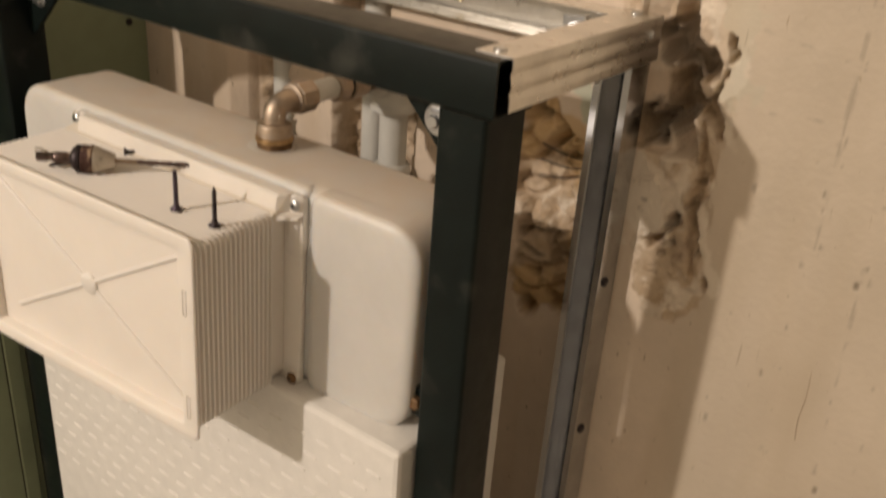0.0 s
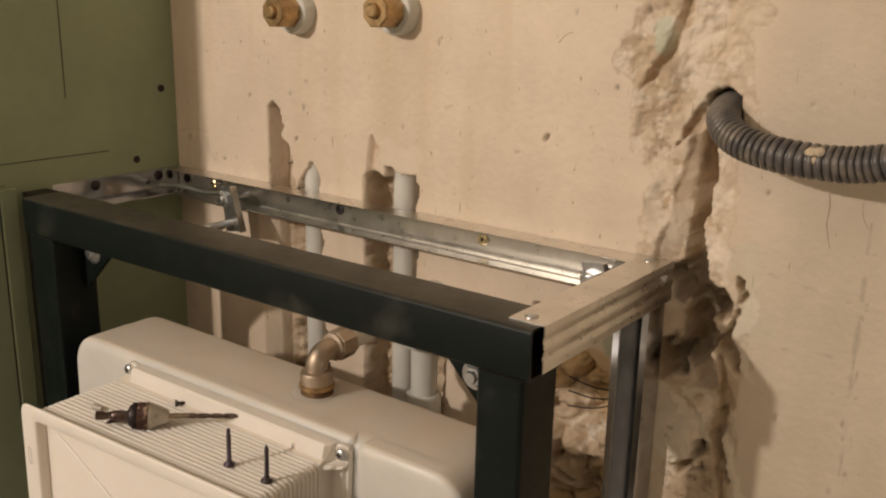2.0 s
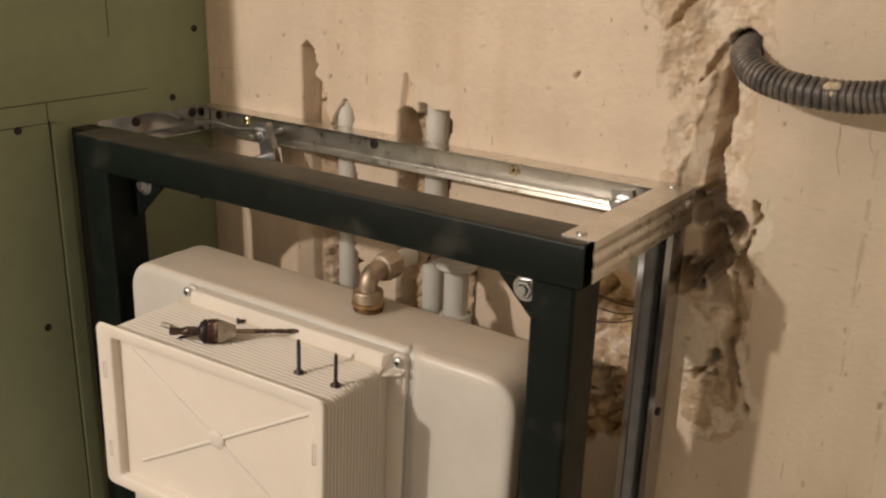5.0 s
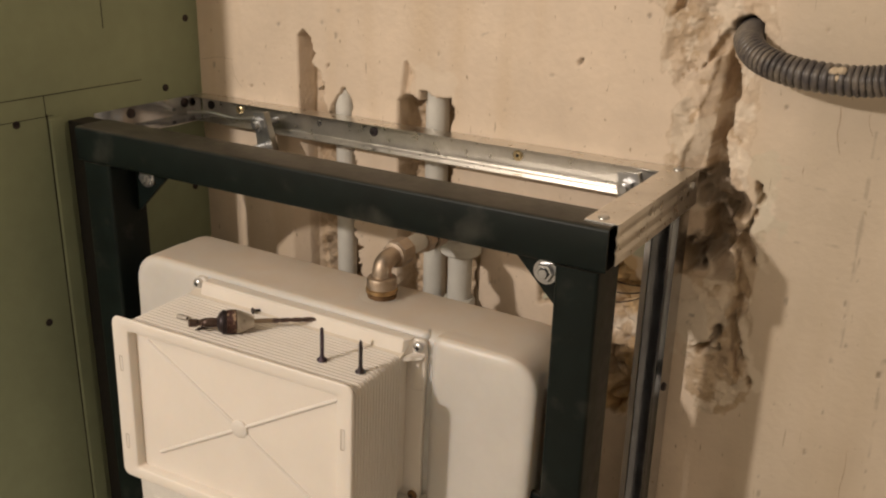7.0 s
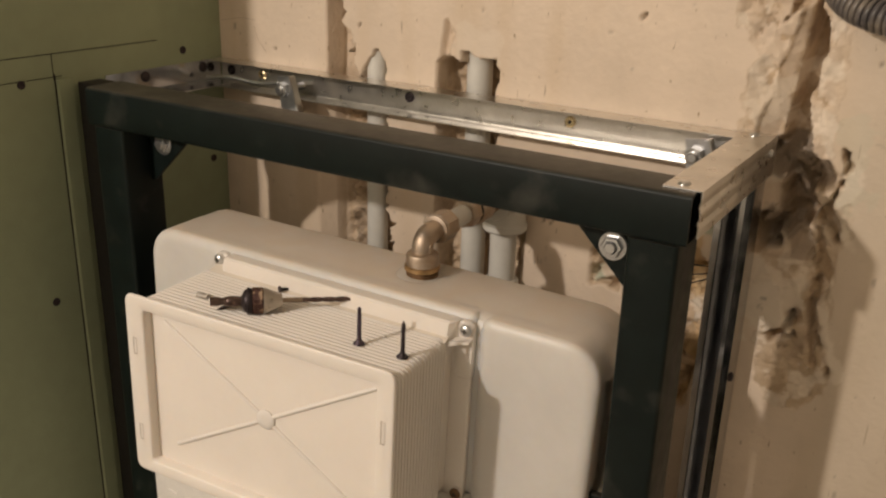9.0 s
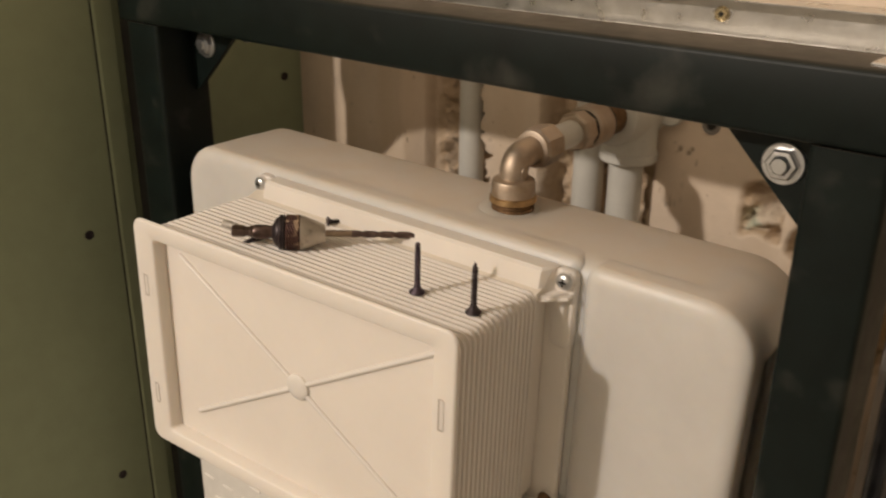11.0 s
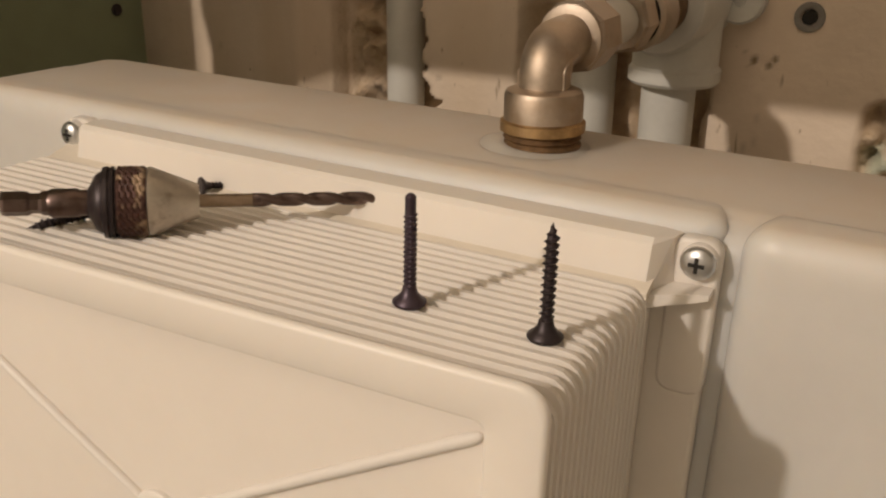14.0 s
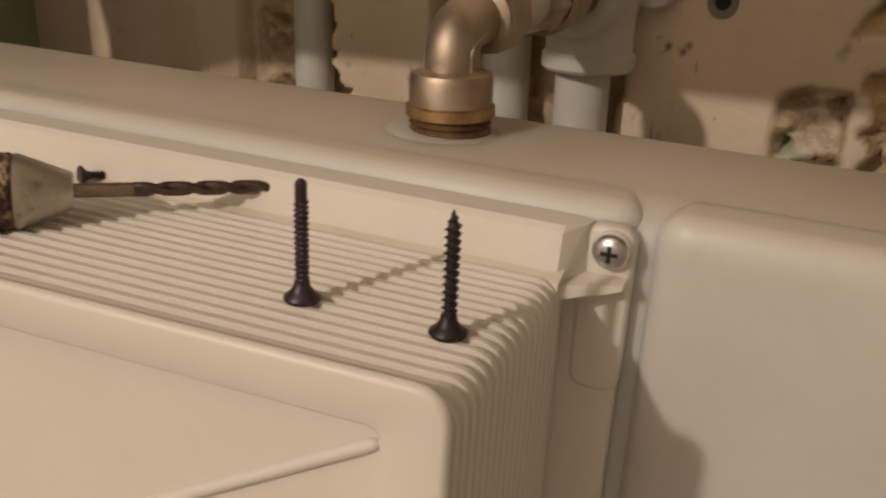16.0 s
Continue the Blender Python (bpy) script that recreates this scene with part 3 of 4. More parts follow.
def tube(x0, x1, y0, y1, z0, z1, axis, wall=0.002, r=0.003):
    """A square steel tube, open at its ends."""
    if axis == "z":
        o = [(p[0], p[2]) for p in rrect(x0, x1, y0, y1, r, 0, 3)]
        q = [(p[0], p[2]) for p in rrect(x0 + wall, x1 - wall, y0 + wall, y1 - wall, r * 0.5, 0, 3)]
        rings = [[(a, b, z0) for a, b in q], [(a, b, z0) for a, b in o], [(a, b, z1) for a, b in o], [(a, b, z1) for a, b in q]]
    else:
        o = [(p[0], p[2]) for p in rrect(y0, y1, z0, z1, r, 0, 3)]
        q = [(p[0], p[2]) for p in rrect(y0 + wall, y1 - wall, z0 + wall, z1 - wall, r * 0.5, 0, 3)]
        rings = [[(x0, a, b) for a, b in q], [(x0, a, b) for a, b in o], [(x1, a, b) for a, b in o], [(x1, a, b) for a, b in q]]
    return loft([*rings, rings[0]], caps=False)


FY0, FY1 = -0.193, -0.152
smooth(part("top_beam", tube(0.0365, 0.569, FY0, FY1, TOP - 0.033, TOP, "x"), M_FRAME, frame_root), 50)
smooth(part("post", tube(0.0415, 0.0775, FY0 + 0.001, FY1 + 0.002, 0.02, TOP - 0.0335, "z"), M_FRAME, frame_root), 50)
smooth(part("post", tube(0.5315, 0.5645, FY0 + 0.001, FY1 + 0.002, 0.02, TOP - 0.0335, "z"), M_FRAME, frame_root), 50)
for px in (0.056, 0.548):
    part("foot_plate", block(px - 0.05, px + 0.05, -0.21, -0.13, 0, 0.02, 0.003), M_FRAME, frame_root)
smooth(part("lower_beam", tube(0.0775, 0.5315, FY0 + 0.003, FY1, 0.32, 0.353, "x"), M_FRAME, frame_root), 50)


def gusset(x, s, y, wide, dx, dz):
    z = TOP - 0.034
    g = part("corner_plate", prism([(x, z), (x + s * wide, z), (x + s * (wide - 0.002), z - 0.004), (x + s * 0.003, z - 0.048), (x, z - 0.048)], "y", y, y + 0.0035), M_FRAME, frame_root)
    c = Vector((x + s * dx, y, z - dz))
    bolt = smooth(part("bolt", lathe([(0, 0.0098), (0.0012, 0.0098), (0.0015, 0.0094), (0.0015, 0.0060)], c, (0, -1, 0), 28), M_BOLT, g, "zinc-plated hexagon bolt with washer"), 30)
    part("nut", lathe([(0.0014, 0.0076), (0.0040, 0.0076), (0.0048, 0.0068), (0.0049, 0.0050), (0.0038, 0.0044)], c, (0, -1, 0), 6, turn=0.3), M_BOLT, bolt)
    smooth(part("thread_end", lathe([(0.003, 0.0042), (0.0056, 0.0042), (0.0066, 0.0034)], c, (0, -1, 0), 16), M_BOLT, bolt), 30)


gusset(0.0775, 1, -0.1630, 0.052, 0.0175, 0.0130)
gusset(0.5315, -1, -0.1665, 0.048, 0.0172, 0.0165)
# bracket that holds the tank to the post
br = part("tank_bracket", block(0.512, 0.5320, -0.176, -0.170, 0.893, 0.916, 0.001), M_FRAME, frame_root)
smooth(part("bracket_bolt", lathe([(0, 0.005), (0.004, 0.005), (0.0048, 0.004)], (0.519, -0.176, 0.905), (0, -1, 0), 6), M_RUST, br), 20)

# ---- galvanised profiles round the top ----


def profile(name, label, outline, axis, a, b):
    root = empty(name, None, label, "metal profile", "galvanised profiles")
    smooth(part("channel", prism(outline, axis, a, b), M_ZINC, root), 35)
    return root


def rivet(root, at, way, r=0.0042, m=None, name="rivet"):
    return smooth(part(name, lathe([(-0.001, r), (0.0006, r), (0.0016, r * 0.75), (0.0020, r * 0.3)], at, way, 14), m or M_BOLT, root), 30)


# rear: its web on the wall, short upper and long lower flange
t = 0.0008
rear = [(-0.0015, TOP - 0.0005), (-0.0210, TOP - 0.0012), (-0.0210, TOP - 0.0012 - t), (-0.0015 - t, TOP - 0.0005 - t), (-0.0015 - t, TOP - 0.0255), (-0.008, TOP - 0.0262), (-0.0095, TOP - 0.0252), (-0.0125, TOP - 0.0262), (-0.0140, TOP - 0.0252), (-0.0225, TOP - 0.0262), (-0.0225, TOP - 0.0262 - t), (-0.0015, TOP - 0.0262 - t)]
p = profile("rear_profile", "galvanised steel channel screwed along the plaster wall", rear, "x", 0.002, 0.5655)
for sx, m in ((0.059, M_YELLOW), (0.404, M_YELLOW), (0.241, M_BLACK), (0.016, M_BLACK)):
    s = smooth(part("screw_head", lathe([(0, 0.0048), (0.0012, 0.0048), (0.0019, 0.0036), (0.0019, 0.0020), (0.0008, 0.0015)], (sx, -0.0024, TOP - 0.0125), (0, -1, 0), 18), m, p), 30)
    part("recess", lathe([(0, 0.0014), (0.0012, 0.0014)], (sx, -0.0026, TOP - 0.0125), (0, -1, 0), 6), M_DARK, s)
# side pieces
side = [(0.569, TOP + 0.0004), *[(0.569 - (0.0007 if k in (4, 5, 9, 10) else 0.0), TOP + 0.0004 - 0.0300 * k / 14) for k in range(15)], (0.569 - t, TOP - 0.0296), *[(0.569 - t - (0.0007 if k in (4, 5, 9, 10) else 0.0), TOP + 0.0004 - t - 0.0285 * k / 14) for k in range(14, -1, -1)], (0.5440, TOP + 0.0004 - t), (0.5440, TOP + 0.0004)]
side = [(a + 0.0034, b + 0.0006) for a, b in side]
root = empty("side_profile", None, "galvanised steel channel riveted across to the mounting frame", "metal profile", "galvanised profiles")
smooth(part("channel", prism([(a, b) for a, b in side], "y", -0.1835, -0.0015), M_ZINC, root), 30)
rivet(root, (0.5575, -0.174, TOP + 0.0010), (0, 0, 1))
rivet(root, (0.558, -0.014, TOP + 0.0010), (0, 0, 1))
rivet(root, (0.5722, -0.016, TOP - 0.010), (1, 0, 0), 0.003)
left = [(0.0008, TOP - 0.001), (0.0008, TOP - 0.024), (0.019, TOP - 0.0248), (0.019, TOP - 0.0256), (0.0, TOP - 0.0256), (0.0, TOP - 0.001)]
root = empty("side_profile", None, "galvanised steel channel screwed along the green board wall", "metal profile", "galvanised profiles")
smooth(part("channel", prism(left, "y", -0.149, -0.003), M_ZINC_SMOOTH, root), 30)
for yy in (-0.103, -0.028):
    rivet(root, (0.0010, yy, TOP - 0.008), (1, 0, 0), 0.0052, M_BLACK, "screw_head")
# standing profile at the wall
up = [(0, 0.027), (0, 0), (0.0050, 0), (0.0058, 0.0012), (0.0050, 0.0012), (0.0007, 0.0007), (0.0007, 0.0263), (0.0105, 0.0263), (0.0115, 0.0255), (0.0155, 0.0255), (0.0165, 0.0263), (0.0263, 0.0263), (0.0263, 0.0007), (0.0220, 0.0012), (0.0212, 0.0012), (0.0220, 0), (0.027, 0), (0.027, 0.027)]
root = empty("standing_profile", None, "upright galvanised steel channel standing against the wall", "metal profile", "galvanised profiles")
smooth(part("channel", prism([(0.541 + a, -0.0285 + b) for a, b in up], "z", 0.0, TOP - 0.0255), M_ZINC_SMOOTH, root), 30)
for zz in (0.955, 0.82):
    rivet(root, (0.5683, -0.018, zz), (1, 0, 0), 0.004, M_BLACK, "screw_head")


def clamp(x, s):
    """A bent strap and threaded rod that ties the frame to the wall."""
    c = empty("wall_bracket", None, "zinc strap and threaded rod tying the frame to the wall", "bracket", "wall brackets")
    strap = part("strap", prism([(x - 0.009, TOP - 0.006), (x + 0.010, TOP - 0.004), (x + 0.023, TOP - 0.047), (x - 0.003, TOP - 0.051)], "y", -0.0285, -0.0265), M_BOLT, c)
    part("strap_edge", prism([(x + 0.010, TOP - 0.003), (x + 0.0115, TOP - 0.003), (x + 0.0250, TOP - 0.047), (x + 0.0232, TOP - 0.047)], "y", -0.034, -0.0265), M_ZINC, c)
    n = part("nut", lathe([(0, 0.0075), (0.0055, 0.0075), (0.0062, 0.0064)], (x, -0.0285, TOP - 0.0175), (0, -1, 0), 6), M_BOLT, c)
    smooth(part("bolt_end", lathe([(0.005, 0.0042), (0.009, 0.0042), (0.010, 0.0032)], (x, -0.0285, TOP - 0.0175), (0, -1, 0), 14), M_BOLT, n), 30)
    smooth(part("rod", lathe([(0, 0.0042), (0.125, 0.0042)], (x + 0.003, -0.150, TOP - 0.0420), (0, 1, 0), 12), M_BOLT, c), 40)
    smooth(part("anchor", lathe([(0, 0.0038), (0.03, 0.0038)], (x, -0.0285, TOP - 0.0175), (0, 1, 0), 12), M_BOLT, c), 40)


clamp(0.1114, 1)
band = empty("tie_band", None, "bent zinc band running from the side channel to the wall bracket", "metal band")
smooth(part("strip", sweep(curve_points([(0.012, -0.034, 1.1345), (0.0415, -0.031, 1.1374), (0.077, -0.030, 1.1358), (0.1045, -0.030, 1.1388)], 24), [0.0022] * 24, 10), M_BOLT, band), 60)
clamp(0.520, 1)

# ---- cistern, turned a little out of the wall's line ----
SEAT = pose(0.307, -0.197, 1.027, 0, 1.5, 3.1)


def puffy(x0, x1, z0, z1, y0, y1, r, e, n=5, m=7):
    """A rounded block: corner radius r seen from the front, edges rounded by e."""
    rings = []
    for k in range(n + 1):
        a = radians(90 * k / n)
        i = e * (1 - math.sin(a))
        rings.append(rrect(x0 + i, x1 - i, z0 + i, z1 - i, max(r - i, 0.004), y0 + e * (1 - math.cos(a)), m))
    for k in range(n, -1, -1):
        a = radians(90 * k / n)
        i = e * (1 - math.sin(a))
        rings.append(rrect(x0 + i, x1 - i, z0 + i, z1 - i, max(r - i, 0.004), y1 - e * (1 - math.cos(a)), m))
    return loft(rings)


cistern = empty("cistern", SEAT, "frosted white plastic concealed cistern hung in the steel frame", "cistern")
smooth(part("tank", puffy(-0.199, 0.214, -0.146, 0.0105, 0.004, 0.084, 0.030, 0.013), M_TANK, cistern), 60)


def bulge(x0, x1, z0, z1, y0, y1, outer, inner, e, right):
    """The thicker end of the tank: a wide corner outside, a tight one beside the box."""
    def ring(i, y, n=7):
        pts = []
        for cx, cz, a0, r in ((x1, z1, 0, outer if right else inner), (x0, z1, 90, inner if right else outer), (x0, z0, 180, inner if right else outer), (x1, z0, 270, outer if right else inner)):
            r = max(r - i * 0.6, 0.003)
            sx, sz = (1 if cx == x1 else -1), (1 if cz == z1 else -1)
            for k in range(n + 1):
                a = radians(a0 + 90 * k / n)
                pts.append((cx - sx * (i + r) + r * math.cos(a), y, cz - sz * (i + r) + r * math.sin(a)))
        return pts
    rings = []
    for k in range(7):
        a = radians(90 * k / 6)
        rings.append(ring(e * (1 - math.sin(a)), y0 + e * (1 - math.cos(a)) * 0.6))
    return loft(rings + [ring(0, y1)])


smooth(part("front_bulge", bulge(0.1230, 0.2140, -0.146, 0.0104, -0.0004, 0.050, 0.028, 0.008, 0.010, True), M_TANK, cistern), 60)
smooth(part("front_bulge", bulge(-0.1990, 0.1190, -0.146, 0.0104, 0.0026, 0.050, 0.028, 0.006, 0.010, False), M_TANK, cistern), 60)
smooth(part("inlet_collar", lathe([(-0.002, 0.0195), (0.0008, 0.0188), (0.0016, 0.0165), (0.0024, 0.010)], (0.047, 0.045, 0.0095), (0, 0, 1), 28), M_TANK, cistern), 50)

# ---- ribbed access box on the cistern ----
box_root = empty("access_box", SEAT, "white ribbed plastic cistern access box with crossed front ribs", "access box")
BX0, BX1, BZ0, BZ1 = -0.1195, 0.1052, -0.144, -0.0055
rings = []
y = -0.0125
rings.append(rrect(BX0 + 0.0025, BX1 - 0.0025, BZ0 + 0.0025, BZ1 - 0.0025, 0.006, 0.003, 4))
rings.append(rrect(BX0 + 0.0025, BX1 - 0.0025, BZ0 + 0.0025, BZ1 - 0.0025, 0.006, -0.0146, 4))
y = -0.0146
for k in range(17):
    for dy, i in ((0.0006, 0.0), (0.0022, 0.0), (0.0028, 0.0022), (0.0041, 0.0022)):
        rings.append(rrect(BX0 + i, BX1 - i, BZ0 + i, BZ1 - i, 0.006, y - dy, 4))
    y -= 0.0043
part("ribbed_sleeve", loft(rings, caps=False), M_BOX, box_root)
F0, F1 = -0.0895, y
HX, HZ = -0.003, -0.0725
fx0, fx1, fz0, fz1 = -0.1263, 0.1066, -0.1525, 0.0004
rings = [rrect(fx0 + 0.001, fx1 - 0.001, fz0 + 0.001, fz1 - 0.001, 0.006, F1 + 0.0008, 5)]
for k in range(7):
    a = radians(15 * k)
    q = 0.0016 * (1 - math.cos(a))
    rings.append(rrect(fx0 + q, fx1 - q, fz0 + q, fz1 - q, 0.007 - q * 0.5, F1 + (F0 - F1) * math.sin(a), 5))
for q, d in ((0.0, 0.0), (0.0006, 0.0004), (0.0012, 0.0014), (0.0018, 0.0080)):
    rings.append(rrect(fx0 + 0.0160 + q, fx1 - 0.0125 - q, fz0 + 0.0100 + q, fz1 - 0.0100 - q, 0.003, F0 + d, 5))
rings.append(rrect(HX - 0.001, HX + 0.001, HZ - 0.001, HZ + 0.001, 0.0004, F0 + 0.0080, 5))
bm = loft(rings, caps=False)
smooth(part("front_plate", bm, M_BOX, box_root), 35)
for ex, ez in ((-0.096, -0.018), (0.090, -0.018), (-0.090, -0.123), (0.086, -0.127)):
    a, b = Vector((HX, F0 + 0.0078, HZ)), Vector((ex, F0 + 0.0078, ez))
    smooth(part("cross_rib", sweep([a + (b - a) * k for k in (0, 0.5, 0.97, 0.985, 0.995, 1.0)], [0.0016, 0.0016, 0.0016, 0.0014, 0.0010, 0.0004], 10), M_BOX, box_root), 50)
smooth(part("hub", lathe([(-0.001, 0.0078), (0.0014, 0.0078), (0.0021, 0.0069), (0.0021, 0.002)], (HX, F0 + 0.008, HZ), (0, -1, 0), 24), M_BOX, box_root), 40)
for sx, sz, half in ((0.0985, -0.046, 0.0090), (0.0985, -0.126, 0.0090), (-0.1185, -0.042, 0.0070), (-0.1185, -0.117, 0.0070)):
    part("slot", block(sx - 0.0016, sx + 0.0016, F0 - 0.0002, F0 + 0.002, sz - half, sz + half), M_SLOT, box_root)
    part("slot_edge", block(sx - 0.0004, sx + 0.0019, F0 - 0.0004, F0 + 0.002, sz - half + 0.0012, sz + half - 0.0004), M_BOX, box_root)
# the box opens out a little to one side
seen_meshes = set()
for o in box_root.children:
    if o.data.name not in seen_meshes:
        seen_meshes.add(o.data.name)
        for v in o.data.vertices:
            v.co.y += 0.030 * v.co.x * min(max(v.co.y / -0.085, 0.0), 1.1)
# flange against the tank with its upright lip and screw lugs
smooth(part("flange", puffy(-0.1195, 0.1187, -0.1460, -0.0020, -0.0008, 0.0045, 0.006, 0.0014, 3, 4), M_BOX, box_root), 40)
for a0, a1 in ((-0.1195, -0.1060), (0.1060, 0.1192)):
    smooth(part("corner_tab", puffy(a0, a1, -0.040, 0.0054, -0.0014, 0.0045, 0.004, 0.0012, 3, 4), M_BOX, box_root), 40)
rings = []
for lx, h in ((-0.1105, 0.02), (-0.1035, 1.0), (0.1030, 1.0)):
    rings.append([(lx, -0.0030 - 0.0085 * max(h, 0.25), -0.0080), (lx, -0.0030 - 0.0062 * max(h, 0.25), -0.0080 + 0.0125 * h), (lx, -0.0030 - 0.0045 * max(h, 0.25), -0.0080 + 0.0140 * h), (lx, 0.0020, -0.0080 + 0.0140 * h), (lx, 0.0020, -0.0100)])
rings.append([(0.1040, -0.0100, -0.0080), (0.1066, -0.0044, 0.0040), (0.1070, -0.0036, 0.0056), (0.1082, 0.0020, 0.0056), (0.1100, 0.0020, -0.0100)])
part("lip", loft(rings), M_BOX, box_root)
for s in (-1, 1):
    wedge = [[(s * a, y0, z0), (s * a, y0 + 0.0008, z1), (s * a, 0.002, z1 + 0.0008), (s * a, 0.002, z0)] for a, y0, z0, z1 in ((0.1020, -0.0144, -0.0120, -0.0082), (0.1085, -0.0108, -0.0106, -0.0078), (0.1150, -0.0082, -0.0094, -0.0074), (0.1184, -0.0066, -0.0086, -0.0074))]
    smooth(part("lug_shelf", loft(wedge), M_BOX, box_root), 30)
part("ledge", prism([(-0.0150, -0.0120), (-0.0150, -0.0068), (-0.0140, -0.0062), (-0.0040, -0.0030), (-0.0040, -0.0120)], "x", -0.1150, 0.1045), M_DUST, box_root, "dusty ledge")
for s, zz in ((-1, 0.0), (1, 0.0), (1, -0.138), (-1, -0.138)):
    x = 0.114 * s
    smooth(part("lug", lathe([(0, 0.0050), (0.0060, 0.0050), (0.0064, 0.0047)], (x, 0.003, zz), (0, -1, 0), 20), M_BOX, box_root), 40)
    h = smooth(part("lug_screw", lathe([(0, 0.0046), (0.0006, 0.0046), (0.0017, 0.0038), (0.0023, 0.0020), (0.0024, 0.0004)], (x, -0.0036, zz), (0, -1, 0), 20), M_BOLT if zz == 0 else M_RUST, box_root), 40)
    for w, hh in ((0.0021, 0.0005), (0.0005, 0.0021)):
        part("cross_slot", block(x - w, x + w, -0.0062, -0.0052, zz - hh, zz + hh), M_DARK, h)
# ---- foam lining under the cistern ----
foam = empty("foam_panel", None, "white embossed foam panel below the cistern", "foam panel")
part("panel", block(0.0860, 0.5290, -0.206, -0.150, 0.36, 0.8815, 0.004), M_FOAM, foam)
part("back_section", block(0.0900, 0.5110, -0.1498, -0.050, 0.36, 0.8790, 0.004), M_FOAM, foam)
dash = None
for r in range(13):
    for c in range(18):
        x, z = 0.100 + c * 0.0240 + (r % 2) * 0.012, 0.855 - r * 0.0165
        if x > 0.515:
            continue
        if dash is None:
            dash = part("emboss", block(-0.0065, 0.0065, -0.0012, 0.001, -0.0011, 0.0011, 0.0008, 1), M_FOAM, foam)
            o = dash
        else:
            o = new("emboss", dash.data)
            o.parent = foam
        o.location = (x, -0.206, z)

# ---- pipes and water inlet ----


def pipe(x, y, r, z0, z1, label):
    root = empty("water_pipe", None, label, "pipe", "wall pipes")
    smooth(part("tube", lathe([(0, r), (z1 - z0, r)], (x, y, z0), (0, 0, 1), 24), M_PIPE, root), 40)
    return root


pipe(0.1930, 0.014, 0.0105, 0.0, 1.176, "white plastic water pipe in a chase of the wall")
pipe(0.3010, 0.022, 0.0118, 0.0, 1.186, "white plastic water pipe in a chase of the wall")
low = pipe(0.3515, -0.012, 0.0120, 0.0, 1.052, "white plastic water pipe with a socket below the outlet")
smooth(part("socket", lathe([(0, 0.0150), (0.002, 0.0160), (0.036, 0.0160), (0.038, 0.0145)], (0.3515, -0.012, 0.950), (0, 0, 1), 28), M_PIPE, low), 40)
outlet = empty("wall_outlet", None, "white plastic elbow outlet with ears on the wall", "pipe fitting")
smooth(part("body", lathe([(0, 0.0195), (0.002, 0.0205), (0.052, 0.0205), (0.0545, 0.0190), (0.0548, 0.012)], (0.3535, 0.012, 1.0715), (0, -1, 0), 32), M_PIPE, outlet), 40)
smooth(part("socket", lathe([(0, 0.0185), (0.0015, 0.0200), (0.0065, 0.0200), (0.0080, 0.0186), (0.0300, 0.0186), (0.0420, 0.0178), (0.0500, 0.0120), (0.0520, 0.003)], (0.3545, -0.016, 1.0365), (0, 0, 1), 32), M_PIPE, outlet), 40)
part("ear_plate", block(0.345, 0.380, -0.004, 0.002, 1.0635, 1.0840, 0.002), M_PIPE, outlet)
smooth(part("ear", lathe([(0, 0.0105), (0.007, 0.0105), (0.008, 0.0095), (0.008, 0.003), (0.004, 0.003)], (0.3770, 0.001, 1.0725), (0, -1, 0), 20), M_PIPE, outlet), 40)
anchor = empty("wall_anchor", None, "grey plastic anchor set flush in the plaster wall", "wall anchor")
smooth(part("ring", lathe([(-0.012, 0.0034), (0.0006, 0.0034), (0.0012, 0.0044), (0.0010, 0.0062), (-0.001, 0.0064)], (0.4050, 0.0, 1.0665), (0, -1, 0), 24), M_ANCHOR, anchor), 40)
part("bore", lathe([(-0.010, 0.0031), (0.0003, 0.0031)], (0.4050, 0.0, 1.0665), (0, -1, 0), 16), M_DARK, anchor)

elbow = empty("inlet_elbow", None, "nickel-plated brass elbow joining the outlet to the cistern", "pipe fitting")
EX, EY, EZ = 0.3545, -0.1500, 1.0385
smooth(part("thread", lathe([(-0.004, 0.0125), (0.0000, 0.0128), (0.001, 0.0118), (0.002, 0.0128), (0.003, 0.0118), (0.004, 0.0128)], (EX, EY, EZ - 0.001), (0, 0, 1), 28), M_RUST, elbow), 30)
smooth(part("collar_ring", lathe([(0.0028, 0.0125), (0.0032, 0.0138), (0.0062, 0.0138), (0.0068, 0.0128)], (EX, EY, EZ), (0, 0, 1), 32), M_BRASS, elbow), 40)
smooth(part("union_nut", lathe([(0.0060, 0.0122), (0.0066, 0.0128), (0.0145, 0.0128), (0.0160, 0.0122), (0.0168, 0.0104), (0.0172, 0.0080)], (EX, EY, EZ), (0, 0, 1), 32), M_NICKEL, elbow), 40)
AX = EZ + 0.0295
RUN = Vector((0, 1, 0.035)).normalized()


def along_run(d):
    return Vector((EX, EY, AX)) + RUN * d


bend = [Vector((EX, EY, EZ + 0.016)), Vector((EX, EY, EZ + 0.0195))]
for k in range(9):
    a = radians(90 * k / 8)
    bend.append(Vector((EX, EY + 0.009 * (1 - math.cos(a)), AX - 0.009 + 0.009 * math.sin(a))))
bend.append(along_run(0.024))
smooth(part("bend", sweep(bend, [0.0083] * len(bend), 24), M_NICKEL, elbow), 60)
smooth(part("bend_cap", lathe([(-0.001, 0.0083), (0.0015, 0.0080), (0.003, 0.006), (0.0038, 0.002)], (EX, EY + 0.0035, AX - 0.003), (0, -0.55, 0.83), 20), M_NICKEL, elbow), 60)
